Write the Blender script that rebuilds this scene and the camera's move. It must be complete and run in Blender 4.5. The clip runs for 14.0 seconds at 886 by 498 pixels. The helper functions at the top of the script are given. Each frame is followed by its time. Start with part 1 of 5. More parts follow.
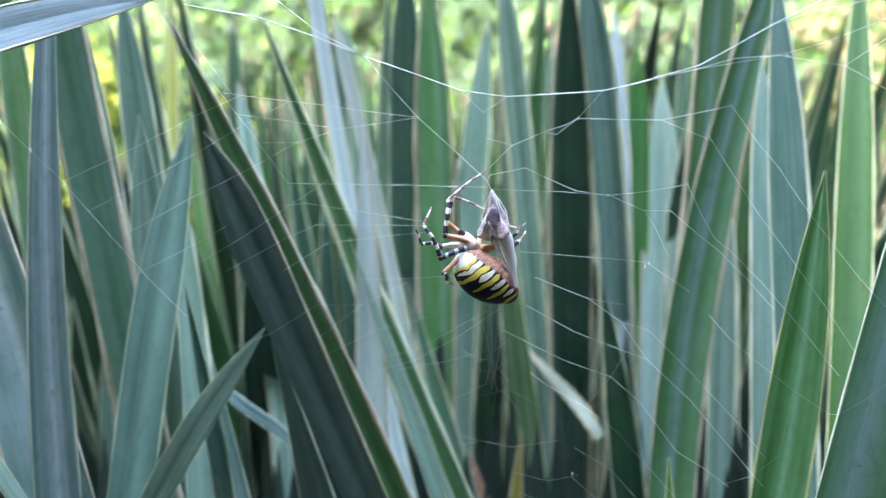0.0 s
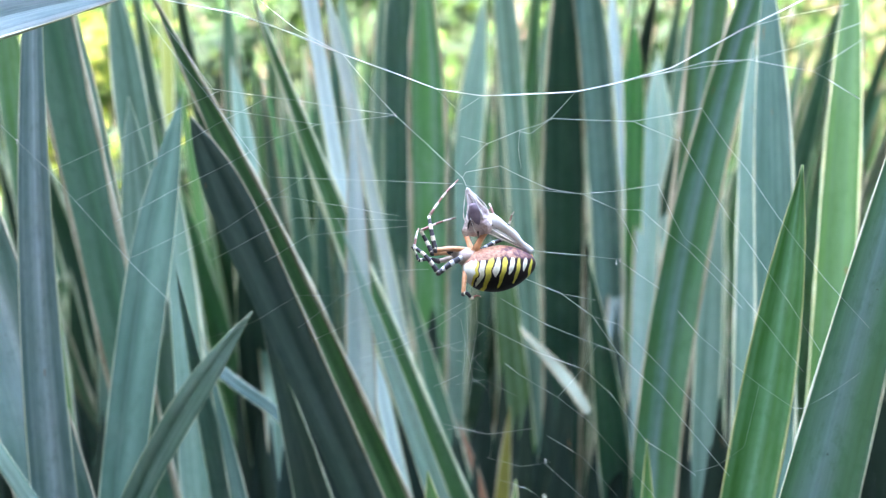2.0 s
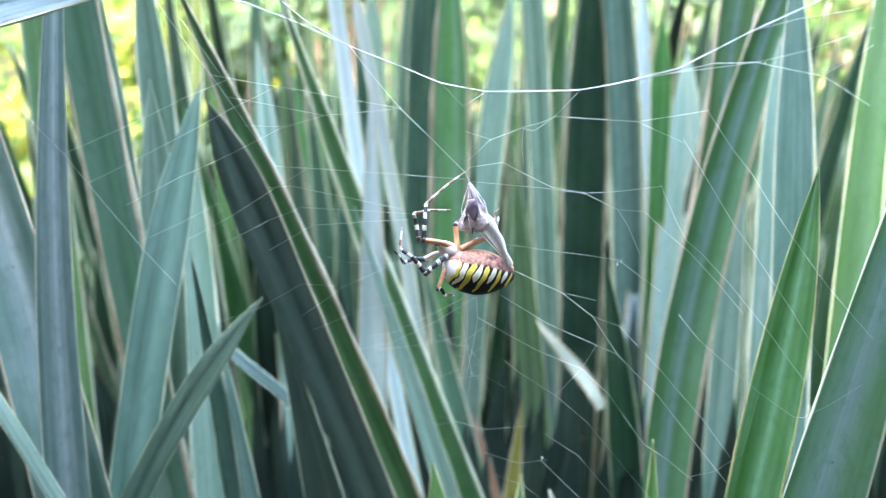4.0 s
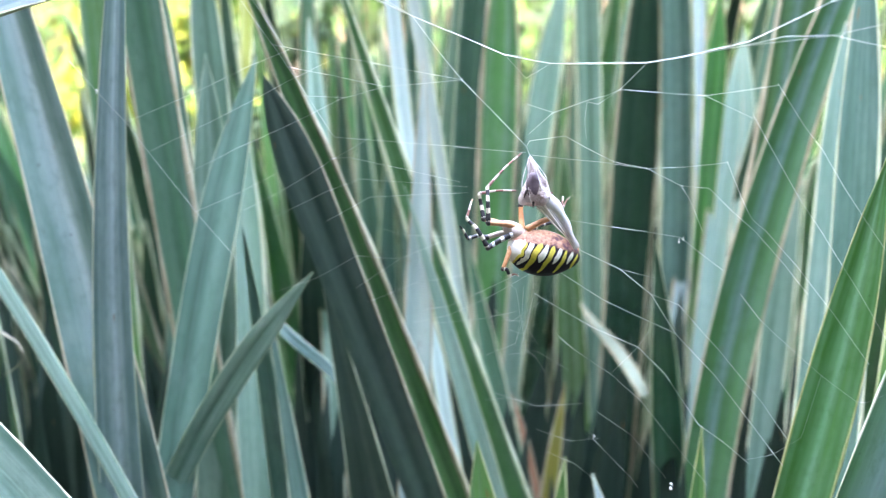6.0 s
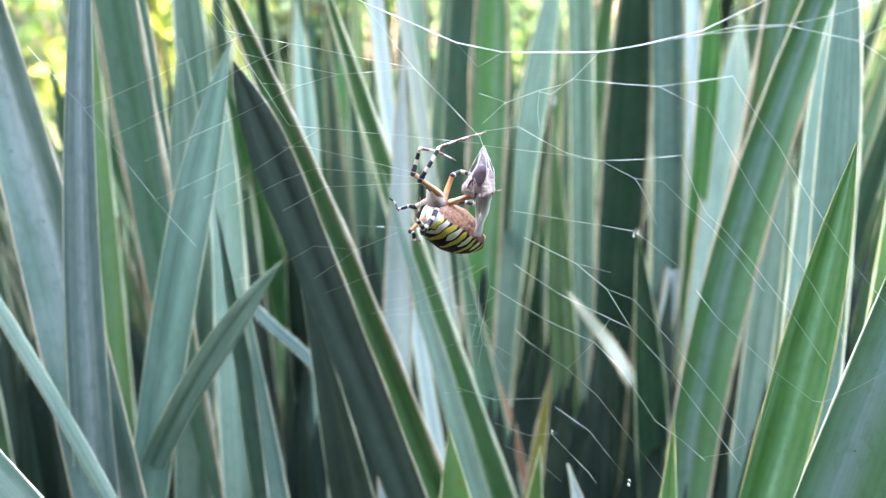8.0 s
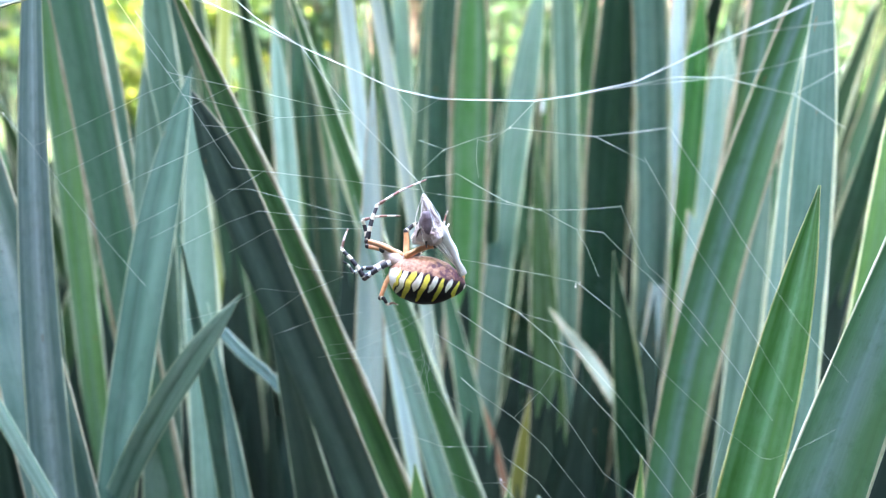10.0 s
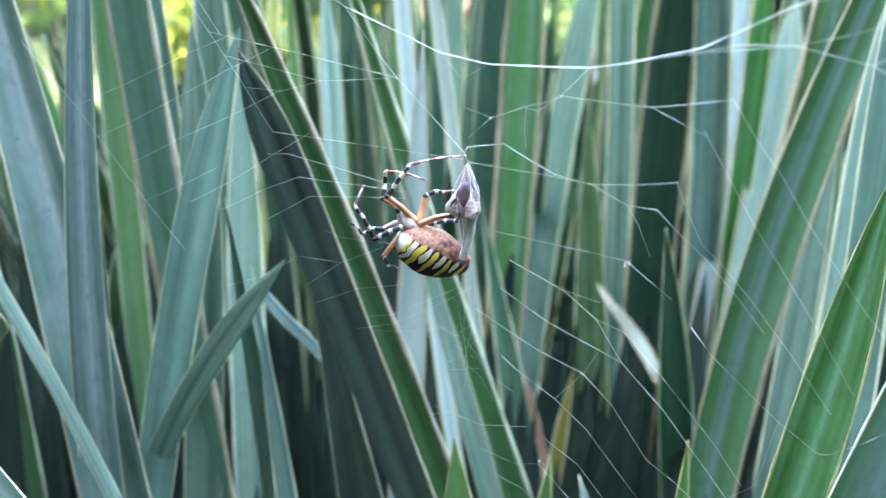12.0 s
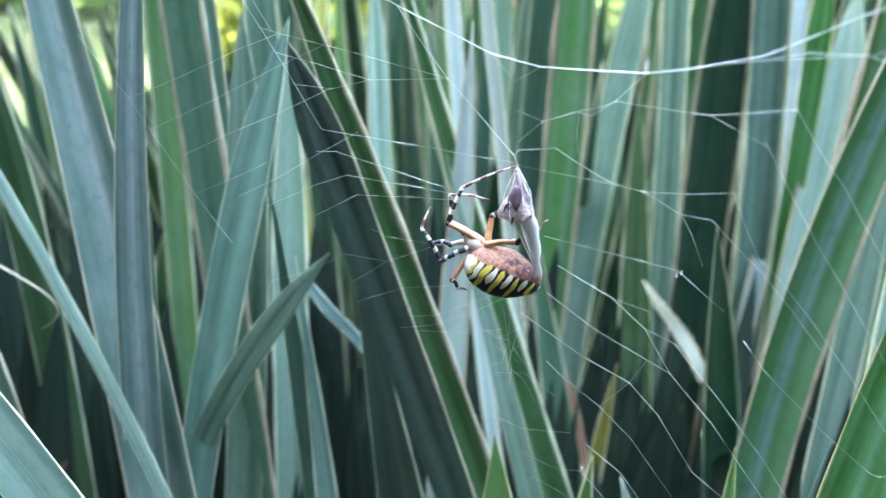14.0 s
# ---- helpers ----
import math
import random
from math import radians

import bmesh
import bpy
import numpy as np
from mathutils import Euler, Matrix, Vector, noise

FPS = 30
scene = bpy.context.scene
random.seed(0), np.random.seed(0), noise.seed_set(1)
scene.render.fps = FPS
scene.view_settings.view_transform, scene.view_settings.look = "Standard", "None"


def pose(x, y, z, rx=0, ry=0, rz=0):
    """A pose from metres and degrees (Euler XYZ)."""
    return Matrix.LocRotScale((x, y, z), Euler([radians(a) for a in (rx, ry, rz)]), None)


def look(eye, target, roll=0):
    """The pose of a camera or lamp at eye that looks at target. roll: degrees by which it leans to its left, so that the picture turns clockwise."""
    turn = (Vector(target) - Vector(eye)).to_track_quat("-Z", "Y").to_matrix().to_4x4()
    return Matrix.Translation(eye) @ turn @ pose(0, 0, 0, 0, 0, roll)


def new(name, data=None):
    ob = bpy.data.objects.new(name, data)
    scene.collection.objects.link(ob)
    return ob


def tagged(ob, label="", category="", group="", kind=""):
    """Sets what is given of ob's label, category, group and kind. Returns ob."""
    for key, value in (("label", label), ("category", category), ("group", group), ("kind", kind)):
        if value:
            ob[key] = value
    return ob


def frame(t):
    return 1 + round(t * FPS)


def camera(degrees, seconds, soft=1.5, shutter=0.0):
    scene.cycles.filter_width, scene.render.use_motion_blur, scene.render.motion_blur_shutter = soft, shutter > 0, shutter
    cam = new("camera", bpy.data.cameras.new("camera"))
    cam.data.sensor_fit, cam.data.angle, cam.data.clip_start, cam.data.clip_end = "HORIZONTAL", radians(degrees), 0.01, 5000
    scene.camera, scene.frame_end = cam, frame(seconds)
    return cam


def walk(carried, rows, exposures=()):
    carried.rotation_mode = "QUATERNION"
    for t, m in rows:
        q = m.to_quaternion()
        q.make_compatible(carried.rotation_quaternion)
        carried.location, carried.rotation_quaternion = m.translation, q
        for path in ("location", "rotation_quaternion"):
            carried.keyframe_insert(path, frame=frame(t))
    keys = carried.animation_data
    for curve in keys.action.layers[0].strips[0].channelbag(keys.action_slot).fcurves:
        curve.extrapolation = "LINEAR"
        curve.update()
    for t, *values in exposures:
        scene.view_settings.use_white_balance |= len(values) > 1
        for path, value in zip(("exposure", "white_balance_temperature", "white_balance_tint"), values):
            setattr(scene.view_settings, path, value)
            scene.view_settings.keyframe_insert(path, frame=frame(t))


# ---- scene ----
cam = camera(57.65, 14.0, soft=1.3, shutter=0.0)
cam.data.dof.use_dof = True
cam.data.dof.focus_distance = 0.177
cam.data.dof.aperture_fstop = 13.5
PATH = [
    (0.0, pose(0.0014, -0.0010, 0.5499, 82.088, -0.101, 0.275)),
    (0.5, pose(0.0026, -0.0009, 0.5526, 80.902, -0.263, 0.124)),
    (1.0, pose(0.0044, -0.0023, 0.5549, 80.812, -0.286, 0.260)),
    (1.5, pose(0.0062, -0.0014, 0.5562, 80.200, -0.214, 0.225)),
    (2.0, pose(0.0069, -0.0034, 0.5572, 79.525, -0.503, 0.521)),
    (2.5, pose(0.0088, -0.0039, 0.5575, 79.708, -0.679, 0.861)),
    (5.0, pose(0.0130, -0.0023, 0.5589, 77.934, -2.293, 4.161)),
    (5.5, pose(0.0108, -0.0026, 0.5584, 77.828, -2.299, 4.704)),
    (6.0, pose(0.0084, -0.0022, 0.5569, 77.274, -2.921, 5.840)),
    (6.5, pose(0.0092, -0.0030, 0.5567, 77.044, -3.051, 6.366)),
    (7.0, pose(0.0117, -0.0025, 0.5560, 76.838, -3.389, 6.816)),
    (7.5, pose(0.0160, -0.0006, 0.5575, 76.566, -3.322, 6.559)),
    (8.0, pose(0.0208, 0.0012, 0.5578, 76.236, -3.013, 6.690)),
    (10.5, pose(0.0324, 0.0126, 0.5699, 75.608, -2.843, 7.187)),
    (11.0, pose(0.0324, 0.0139, 0.5690, 75.195, -2.967, 8.346)),
    (11.5, pose(0.0321, 0.0149, 0.5678, 74.547, -3.182, 9.418)),
    (12.0, pose(0.0304, 0.0171, 0.5685, 73.241, -3.789, 10.485)),
    (12.5, pose(0.0303, 0.0173, 0.5696, 72.904, -4.055, 11.120)),
    (13.0, pose(0.0293, 0.0168, 0.5709, 72.344, -4.073, 12.467)),
    (13.5, pose(0.0292, 0.0181, 0.5713, 72.394, -4.097, 13.208)),
    (14.0, pose(0.0286, 0.0203, 0.5704, 72.043, -4.143, 13.722)),
]
walk(cam, PATH, [(0, 6.0, 6700, 15), (2.5, 6.35, 6700, 14), (5, 6.5, 6900, 15), (8, 6.55, 7300, 17), (10.5, 6.4, 6800, 11), (12.5, 6.3, 6700, 10), (14, 6.25, 6700, 9)])

# ---------------------------------------------------------------- light
world = bpy.data.worlds.new("overcast_sky")
scene.world = world
world.use_nodes = True
wn = world.node_tree.nodes
sky = wn.new("ShaderNodeTexSky")
sky.sky_type = "NISHITA"
sky.sun_disc = False
sky.sun_elevation, sky.sun_rotation = radians(36), radians(-153)
sky.air_density, sky.dust_density, sky.ozone_density = 1.0, 3.0, 1.0
wn["Background"].inputs["Strength"].default_value = 0.15
world.node_tree.links.new(sky.outputs[0], wn["Background"].inputs["Color"])

sun = new("sun", bpy.data.lights.new("sun", "SUN"))
sun.data.energy, sun.data.angle, sun.data.color = 0.6, radians(12), (1.0, 0.97, 0.92)
sun.matrix_world = look((-0.5, -1.0, 0.81), (0, 0, 0))


# ---------------------------------------------------------------- materials
def material(name):
    m = bpy.data.materials.new(name)
    m.use_nodes = True
    nt = m.node_tree
    return m, nt, nt.nodes, nt.nodes["Principled BSDF"], nt.links


def math_node(nt, op, a, b=None, c=None):
    n = nt.nodes.new("ShaderNodeMath")
    n.operation = op
    for i, v in enumerate((a, b, c)):
        if v is None:
            continue
        if isinstance(v, (int, float)):
            n.inputs[i].default_value = v
        else:
            nt.links.new(v, n.inputs[i])
    return n.outputs[0]


def mix_node(nt, fac, a, b):
    n = nt.nodes.new("ShaderNodeMix")
    n.data_type = "RGBA"
    for sock, v in ((n.inputs[0], fac), (n.inputs[6], a), (n.inputs[7], b)):
        if isinstance(v, (int, float)):
            sock.default_value = v
        elif isinstance(v, tuple):
            sock.default_value = (*v, 1)
        else:
            nt.links.new(v, sock)
    return n.outputs[2]


def ramp_node(nt, fac, stops, mode="LINEAR"):
    n = nt.nodes.new("ShaderNodeValToRGB")
    n.color_ramp.interpolation = mode
    while len(n.color_ramp.elements) < len(stops):
        n.color_ramp.elements.new(0.5)
    for e, (p, c) in zip(n.color_ramp.elements, stops):
        e.position, e.color = p, (*c, 1) if isinstance(c, tuple) else (c, c, c, 1)
    nt.links.new(fac, n.inputs[0])
    return n.outputs[0]


def noise_node(nt, vector, scale, detail=3.0, rough=0.55):
    n = nt.nodes.new("ShaderNodeTexNoise")
    n.inputs["Scale"].default_value, n.inputs["Detail"].default_value, n.inputs["Roughness"].default_value = scale, detail, rough
    if vector is not None:
        nt.links.new(vector, n.inputs["Vector"])
    return n.outputs[0]


def leaf_material(name, dark, light, bloom, rough, translucent=0.14, sheen_streak=0.0):
    """A sword leaf: fine veins along it, broad bands across it, patches of waxy bloom, and specks; an optional pale
    band along the middle is painted sheen. UV: u across, v along in metres.
    """
    m, nt, nodes, bsdf, links = material(name)
    uv = nodes.new("ShaderNodeUVMap")
    sep = nodes.new("ShaderNodeSeparateXYZ")
    links.new(uv.outputs[0], sep.inputs[0])
    info = nodes.new("ShaderNodeObjectInfo")
    rnd = info.outputs["Random"]
    shift = math_node(nt, "MULTIPLY", rnd, 37.0)

    def stretched(across, along):
        c = nodes.new("ShaderNodeCombineXYZ")
        links.new(math_node(nt, "MULTIPLY", sep.outputs[0], across), c.inputs[0])
        links.new(math_node(nt, "MULTIPLY", sep.outputs[1], along), c.inputs[1])
        links.new(shift, c.inputs[2])
        return c.outputs[0]

    veins = noise_node(nt, stretched(30.0, 3.0), 1.0, 2.0)
    bands = noise_node(nt, stretched(3.2, 1.6), 1.0, 1.0)
    patch = noise_node(nt, stretched(2.4, 26.0), 1.0, 5.0, 0.65)
    specks = noise_node(nt, stretched(9.0, 420.0), 1.0, 2.0)
    mottle = noise_node(nt, stretched(6.0, 190.0), 1.0, 4.0, 0.6)
    col = mix_node(nt, ramp_node(nt, bands, [(0.34, 0.0), (0.66, 1.0)]), dark, light)
    col = mix_node(nt, math_node(nt, "MULTIPLY", ramp_node(nt, patch, [(0.44, 0.0), (0.74, 1.0)]), 0.32), col, bloom)
    stripes = noise_node(nt, stretched(4.2, 0.7), 1.0, 1.0)
    col = mix_node(nt, math_node(nt, "MULTIPLY", ramp_node(nt, stripes, [(0.42, 0.0), (0.76, 1.0)]), 0.5), col, bloom)
    # sky sheen along the middle, painted into the colour
    if sheen_streak:
        wander = math_node(nt, "MULTIPLY_ADD", noise_node(nt, stretched(0.0, 5.0), 1.0, 1.0), 0.16, sep.outputs[0])
        middle = ramp_node(nt, wander, [(0.40, 0.0), (0.56, 1.0), (0.66, 0.55), (0.84, 0.0)], "EASE")
        col = mix_node(nt, math_node(nt, "MULTIPLY", middle, sheen_streak), col, bloom)
    col = mix_node(nt, math_node(nt, "MULTIPLY", ramp_node(nt, mottle, [(0.50, 0.0), (0.70, 1.0)]), 0.35), col, dark)
    hsv = nodes.new("ShaderNodeHueSaturation")
    links.new(math_node(nt, "MULTIPLY_ADD", rnd, 0.06, 0.45), hsv.inputs["Hue"])
    vein_value = math_node(nt, "MULTIPLY_ADD", veins, 0.30, 0.85)
    links.new(math_node(nt, "MULTIPLY", vein_value, math_node(nt, "MULTIPLY_ADD", rnd, 0.36, 0.84)), hsv.inputs["Value"])
    links.new(col, hsv.inputs["Color"])
    speck = ramp_node(nt, specks, [(0.73, 0.0), (0.77, 1.0)])
    col = mix_node(nt, math_node(nt, "MULTIPLY", speck, 0.5), hsv.outputs[0], (0.07, 0.05, 0.03))
    rust = noise_node(nt, stretched(3.5, 70.0), 1.0, 2.0)
    col = mix_node(nt, math_node(nt, "MULTIPLY", ramp_node(nt, rust, [(0.735, 0.0), (0.775, 1.0)]), 0.8), col, (0.34, 0.17, 0.06))
    links.new(col, bsdf.inputs["Base Color"])
    links.new(math_node(nt, "MULTIPLY_ADD", patch, 0.3, rough - 0.15), bsdf.inputs["Roughness"])
    bsdf.inputs["IOR"].default_value = 1.45
    bump = nodes.new("ShaderNodeBump")
    bump.inputs["Strength"].default_value, bump.inputs["Distance"].default_value = 0.2, 0.0005
    links.new(veins, bump.inputs["Height"])
    links.new(bump.outputs[0], bsdf.inputs["Normal"])
    tr = nodes.new("ShaderNodeBsdfTranslucent")
    links.new(col, tr.inputs["Color"])
    mx = nodes.new("ShaderNodeMixShader")
    mx.inputs[0].default_value = translucent
    links.new(bsdf.outputs[0], mx.inputs[1])
    links.new(tr.outputs[0], mx.inputs[2])
    links.new(mx.outputs[0], nodes["Material Output"].inputs["Surface"])
    return m


def plain_material(name, a, b, scale, rough=0.6, bump=0.2, distance=0.001, metal=0.0, detail=4.0):
    m, nt, nodes, bsdf, links = material(name)
    tc = nodes.new("ShaderNodeTexCoord")
    n1 = noise_node(nt, tc.outputs["Object"], scale, detail)
    n2 = noise_node(nt, tc.outputs["Object"], scale * 7.3, 3.0)
    f = math_node(nt, "MULTIPLY_ADD", n2, 0.4, math_node(nt, "MULTIPLY", n1, 0.6))
    links.new(mix_node(nt, ramp_node(nt, f, [(0.35, 0.0), (0.65, 1.0)]), a, b), bsdf.inputs["Base Color"])
    bsdf.inputs["Roughness"].default_value, bsdf.inputs["Metallic"].default_value = rough, metal
    bp = nodes.new("ShaderNodeBump")
    bp.inputs["Strength"].default_value, bp.inputs["Distance"].default_value = bump, distance
    links.new(f, bp.inputs["Height"])
    links.new(bp.outputs[0], bsdf.inputs["Normal"])
    return m


LEAF = {
    "green": leaf_material("leaf_green", (0.070, 0.215, 0.060), (0.145, 0.350, 0.110), (0.32, 0.48, 0.38), 0.34, 0.2),
    "fresh": leaf_material("leaf_fresh_green", (0.062, 0.220, 0.050), (0.125, 0.340, 0.085), (0.24, 0.44, 0.24), 0.36, 0.32),
    "streaked": leaf_material("leaf_green_streaked", (0.058, 0.190, 0.066), (0.115, 0.300, 0.115), (0.26, 0.40, 0.39), 0.34, 0.22, 0.85),
    "bright": leaf_material("leaf_bright_green_streaked", (0.064, 0.285, 0.068), (0.150, 0.480, 0.135), (0.50, 0.74, 0.60), 0.32, 0.34, 0.7),
    "frosted": leaf_material("leaf_frosted", (0.105, 0.200, 0.172), (0.205, 0.325, 0.285), (0.55, 0.66, 0.64), 0.38, 0.14, 0.8),
    "frosted_green": leaf_material("leaf_frosted_green", (0.085, 0.245, 0.105), (0.170, 0.385, 0.185), (0.42, 0.60, 0.55), 0.34, 0.22, 0.9),
    "silver": leaf_material("leaf_silver_bloom", (0.40, 0.51, 0.47), (0.56, 0.66, 0.61), (0.76, 0.83, 0.79), 0.4, 0.12),
    # blue-green darkened to stand in for shade between the leaves
    "deep": leaf_material("leaf_deep_shade_green", (0.026, 0.074, 0.044), (0.052, 0.122, 0.072), (0.10, 0.17, 0.13), 0.4, 0.1),
    "slate": leaf_material("leaf_slate_green", (0.045, 0.090, 0.076), (0.085, 0.145, 0.120), (0.17, 0.235, 0.21), 0.4, 0.1),
    "grass": leaf_material("leaf_grass_green", (0.045, 0.140, 0.038), (0.090, 0.225, 0.068), (0.18, 0.30, 0.19), 0.36, 0.2),
    "mixed": leaf_material("leaf_blue_green", (0.048, 0.132, 0.074), (0.090, 0.215, 0.118), (0.19, 0.30, 0.235), 0.36),
    # near-black: shade low among the leaves put into the colour
    "shaded": leaf_material("leaf_shade_dark", (0.013, 0.030, 0.022), (0.028, 0.054, 0.040), (0.050, 0.078, 0.064), 0.45, 0.08),
    "glaucous": leaf_material("leaf_glaucous", (0.072, 0.155, 0.116), (0.140, 0.260, 0.200), (0.30, 0.43, 0.37), 0.38),
    "pale": leaf_material("leaf_pale_grey_green", (0.13, 0.245, 0.185), (0.25, 0.395, 0.310), (0.48, 0.62, 0.55), 0.4),
    "waxy": leaf_material("leaf_waxy_bloom", (0.19, 0.29, 0.29), (0.39, 0.51, 0.50), (0.68, 0.76, 0.76), 0.4),
    "olive": leaf_material("leaf_yellowing", (0.12, 0.16, 0.025), (0.27, 0.30, 0.05), (0.42, 0.40, 0.10), 0.5),
    "lime": leaf_material("leaf_young_lime", (0.22, 0.36, 0.06), (0.38, 0.54, 0.14), (0.45, 0.58, 0.25), 0.5, 0.3),
    "dry": leaf_material("leaf_dry_cream", (0.25, 0.31, 0.22), (0.37, 0.43, 0.34), (0.46, 0.51, 0.42), 0.6, 0.2),
    "brown": leaf_material("leaf_dead_brown", (0.16, 0.06, 0.03), (0.34, 0.15, 0.08), (0.38, 0.24, 0.15), 0.7),
}
MARGIN = plain_material("leaf_margin", (0.50, 0.52, 0.30), (0.72, 0.73, 0.52), 60, 0.5)
MARGIN_YELLOW = plain_material("leaf_margin_yellow", (0.56, 0.54, 0.20), (0.78, 0.75, 0.42), 60, 0.5)
MARGIN_TAN = plain_material("leaf_margin_tan", (0.36, 0.29, 0.18), (0.60, 0.53, 0.36), 60, 0.6)


# ---------------------------------------------------------------- building helpers
def shade_smooth(me):
    me.polygons.foreach_set("use_smooth", [True] * len(me.polygons))


def part(name, bm, mat, parent, label=""):
    me = bpy.data.meshes.new(name)
    bm.to_mesh(me)
    bm.free()
    shade_smooth(me)
    if mat:
        me.materials.append(mat)
    ob = new(name, me)
    ob.parent = parent
    if label:
        ob["label"] = label
    return ob


def thing(name, place, label, category, group="", kind=""):
    ob = new(name)
    ob.location = place
    ob.empty_display_size = 0.02
    return tagged(ob, label, category, group, kind)


def tube(bm, pts, radii, sides=6, cap=True):
    """A round tube along points, one radius a point."""
    pts = [Vector(p) for p in pts]
    rings = []
    side = None
    for i, p in enumerate(pts):
        d = (pts[min(i + 1, len(pts) - 1)] - pts[max(i - 1, 0)]).normalized()
        if side is None:
            side = d.orthogonal().normalized()
        side = (side - d * side.dot(d)).normalized()
        up = d.cross(side)
        rings.append([bm.verts.new(p + radii[i] * (math.cos(a) * side + math.sin(a) * up)) for a in [2 * math.pi * k / sides for k in range(sides)]])
    for a, b in zip(rings, rings[1:]):
        for k in range(sides):
            bm.faces.new((a[k], a[(k + 1) % sides], b[(k + 1) % sides], b[k]))
    if cap:
        bm.faces.new(rings[0][::-1])
        bm.faces.new(rings[-1])
    return rings


def smooth_line(pts, steps=6):
    """A Catmull-Rom line through points."""
    p = [Vector(q) for q in pts]
    p = [2 * p[0] - p[1]] + p + [2 * p[-1] - p[-2]]
    out = []
    for i in range(1, len(p) - 2):
        for k in range(steps):
            t = k / steps
            out.append(0.5 * (2 * p[i] + (p[i + 1] - p[i - 1]) * t + (2 * p[i - 1] - 5 * p[i] + 4 * p[i + 1] - p[i + 2]) * t * t
                              + (3 * p[i] - p[i - 1] - 3 * p[i + 1] + p[i + 2]) * t ** 3))
    return out + [p[-2]]


def mm(*p):
    return [Vector(q) / 1000 for q in p]


# ---------------------------------------------------------------- sword leaves
def leaf(plant, kind, root, tip, bow, width, taper=0.4, power=2.0, turn=0.0, twist=0.0, fold=10.0, lean=0.0, margin=0.0004, tan=False, seed=0, rows=44, cols=8, edge="both"):
    """One iris leaf of a plant. root: x, z at the foot; tip: x, y, z; bow: sideways and upward bend of its middle; taper: the part of its
    length over which it narrows to the point; turn: degrees its face looks aside; fold: degrees by which its halves stand off the midrib;
    lean: how much nearer the foot stands than the tip."""
    rng = random.Random(seed * 7 + int(abs(tip[0]) * 1e5))
    r, t = Vector((root[0], tip[1] - lean, root[1])), Vector(tip)
    c = (r + t) / 2 + Vector((bow[0], 0, bow[1]))
    base = plant.location
    wob = [rng.uniform(0, 6.28) for _ in range(4)]
    amp = rng.uniform(0.0004, 0.0012)
    ribs, rib = rng.choice([1.0, 1.5, 2.0, 2.5]), rng.uniform(0.006, 0.018)
    edges = ([], [])
    bm = bmesh.new()
    uvl = bm.loops.layers.uv.new("UVMap")
    front, back, vs = [], [], []
    for i in range(rows + 1):
        s = 1 - (1 - i / rows) ** 1.35
        p = (1 - s) ** 2 * r + 2 * s * (1 - s) * c + s * s * t
        d = (2 * (1 - s) * (c - r) + 2 * s * (t - c)).normalized()
        side = Vector((0, -1, 0)).cross(d)
        side = (side - d * side.dot(d)).normalized()
        ang = radians(turn + twist * (s - 0.6))
        out = side.cross(d).normalized()
        side, out = side * math.cos(ang) + out * math.sin(ang), out * math.cos(ang) - side * math.sin(ang)
        w = width * (0.82 + 0.18 * min(1, s / 0.5)) * (1 - max(0, min(1, (s - 1 + taper) / taper)) ** power)
        half = max(w, 0.0004) / 2
        thick = 0.00045 * (0.35 + 0.65 * min(1, w / (0.6 * width)))
        p = p + out * amp * math.sin(9 * s + wob[0]) + side * amp * 0.8 * math.sin(6 * s + wob[1])
        frow, brow = [], []
        for j in range(-cols, cols + 1):
            u = j / cols
            f = -math.tan(radians(fold)) * (abs(u) ** 1.25) * half
            ripple = rib * half * math.cos(ribs * math.pi * u + wob[2] + 0.6 * s) * (1 - u ** 4) + 0.00004 * math.sin(31 * u + wob[3])
            q = p + side * u * half + out * (f + ripple)
            th = thick * math.sqrt(max(0.0, 1 - u * u)) + 0.00005
            frow.append(bm.verts.new(q + out * th - base))
            brow.append(bm.verts.new(q - out * th - base))
        front.append(frow)
        back.append(brow)
        vs.append(s)
        edges[0].append(p - side * half + out * (-math.tan(radians(fold)) * half) - base)
        edges[1].append(p + side * half + out * (-math.tan(radians(fold)) * half) - base)
    length = (t - r).length
    for i in range(rows):
        for grid, flip in ((front, False), (back, True)):
            for j in range(2 * cols):
                vv = (grid[i][j], grid[i][j + 1], grid[i + 1][j + 1], grid[i + 1][j])
                uu = ((j, i), (j + 1, i), (j + 1, i + 1), (j, i + 1))
                fa = bm.faces.new(vv[::-1] if flip else vv)
                for lp, (a, b) in zip(fa.loops, uu[::-1] if flip else uu):
                    lp[uvl].uv = (a / (2 * cols), vs[b] * length)
    ob = part("leaf", bm, LEAF[kind], plant)
    for e, here in zip(edges, ("right", "left")):
        if edge not in (here, "both"):
            continue
        r_edge = margin * rng.uniform(1.0, 1.8)
        bm = bmesh.new()
        tube(bm, e, [r_edge * min(1.0, 0.25 + 3 * (1 - i / rows)) * (1 + 0.3 * math.sin(i * 1.7 + wob[3])) for i in range(rows + 1)], 5)
        part("margin", bm, MARGIN_TAN if tan else MARGIN_YELLOW if kind in ("fresh", "bright") else MARGIN, ob, "pale cream edge")
    return ob


def plant_at(x, y, label):
    return thing("iris_plant", (x, y, 0.0), label, "iris plant", "iris plants in the bed")


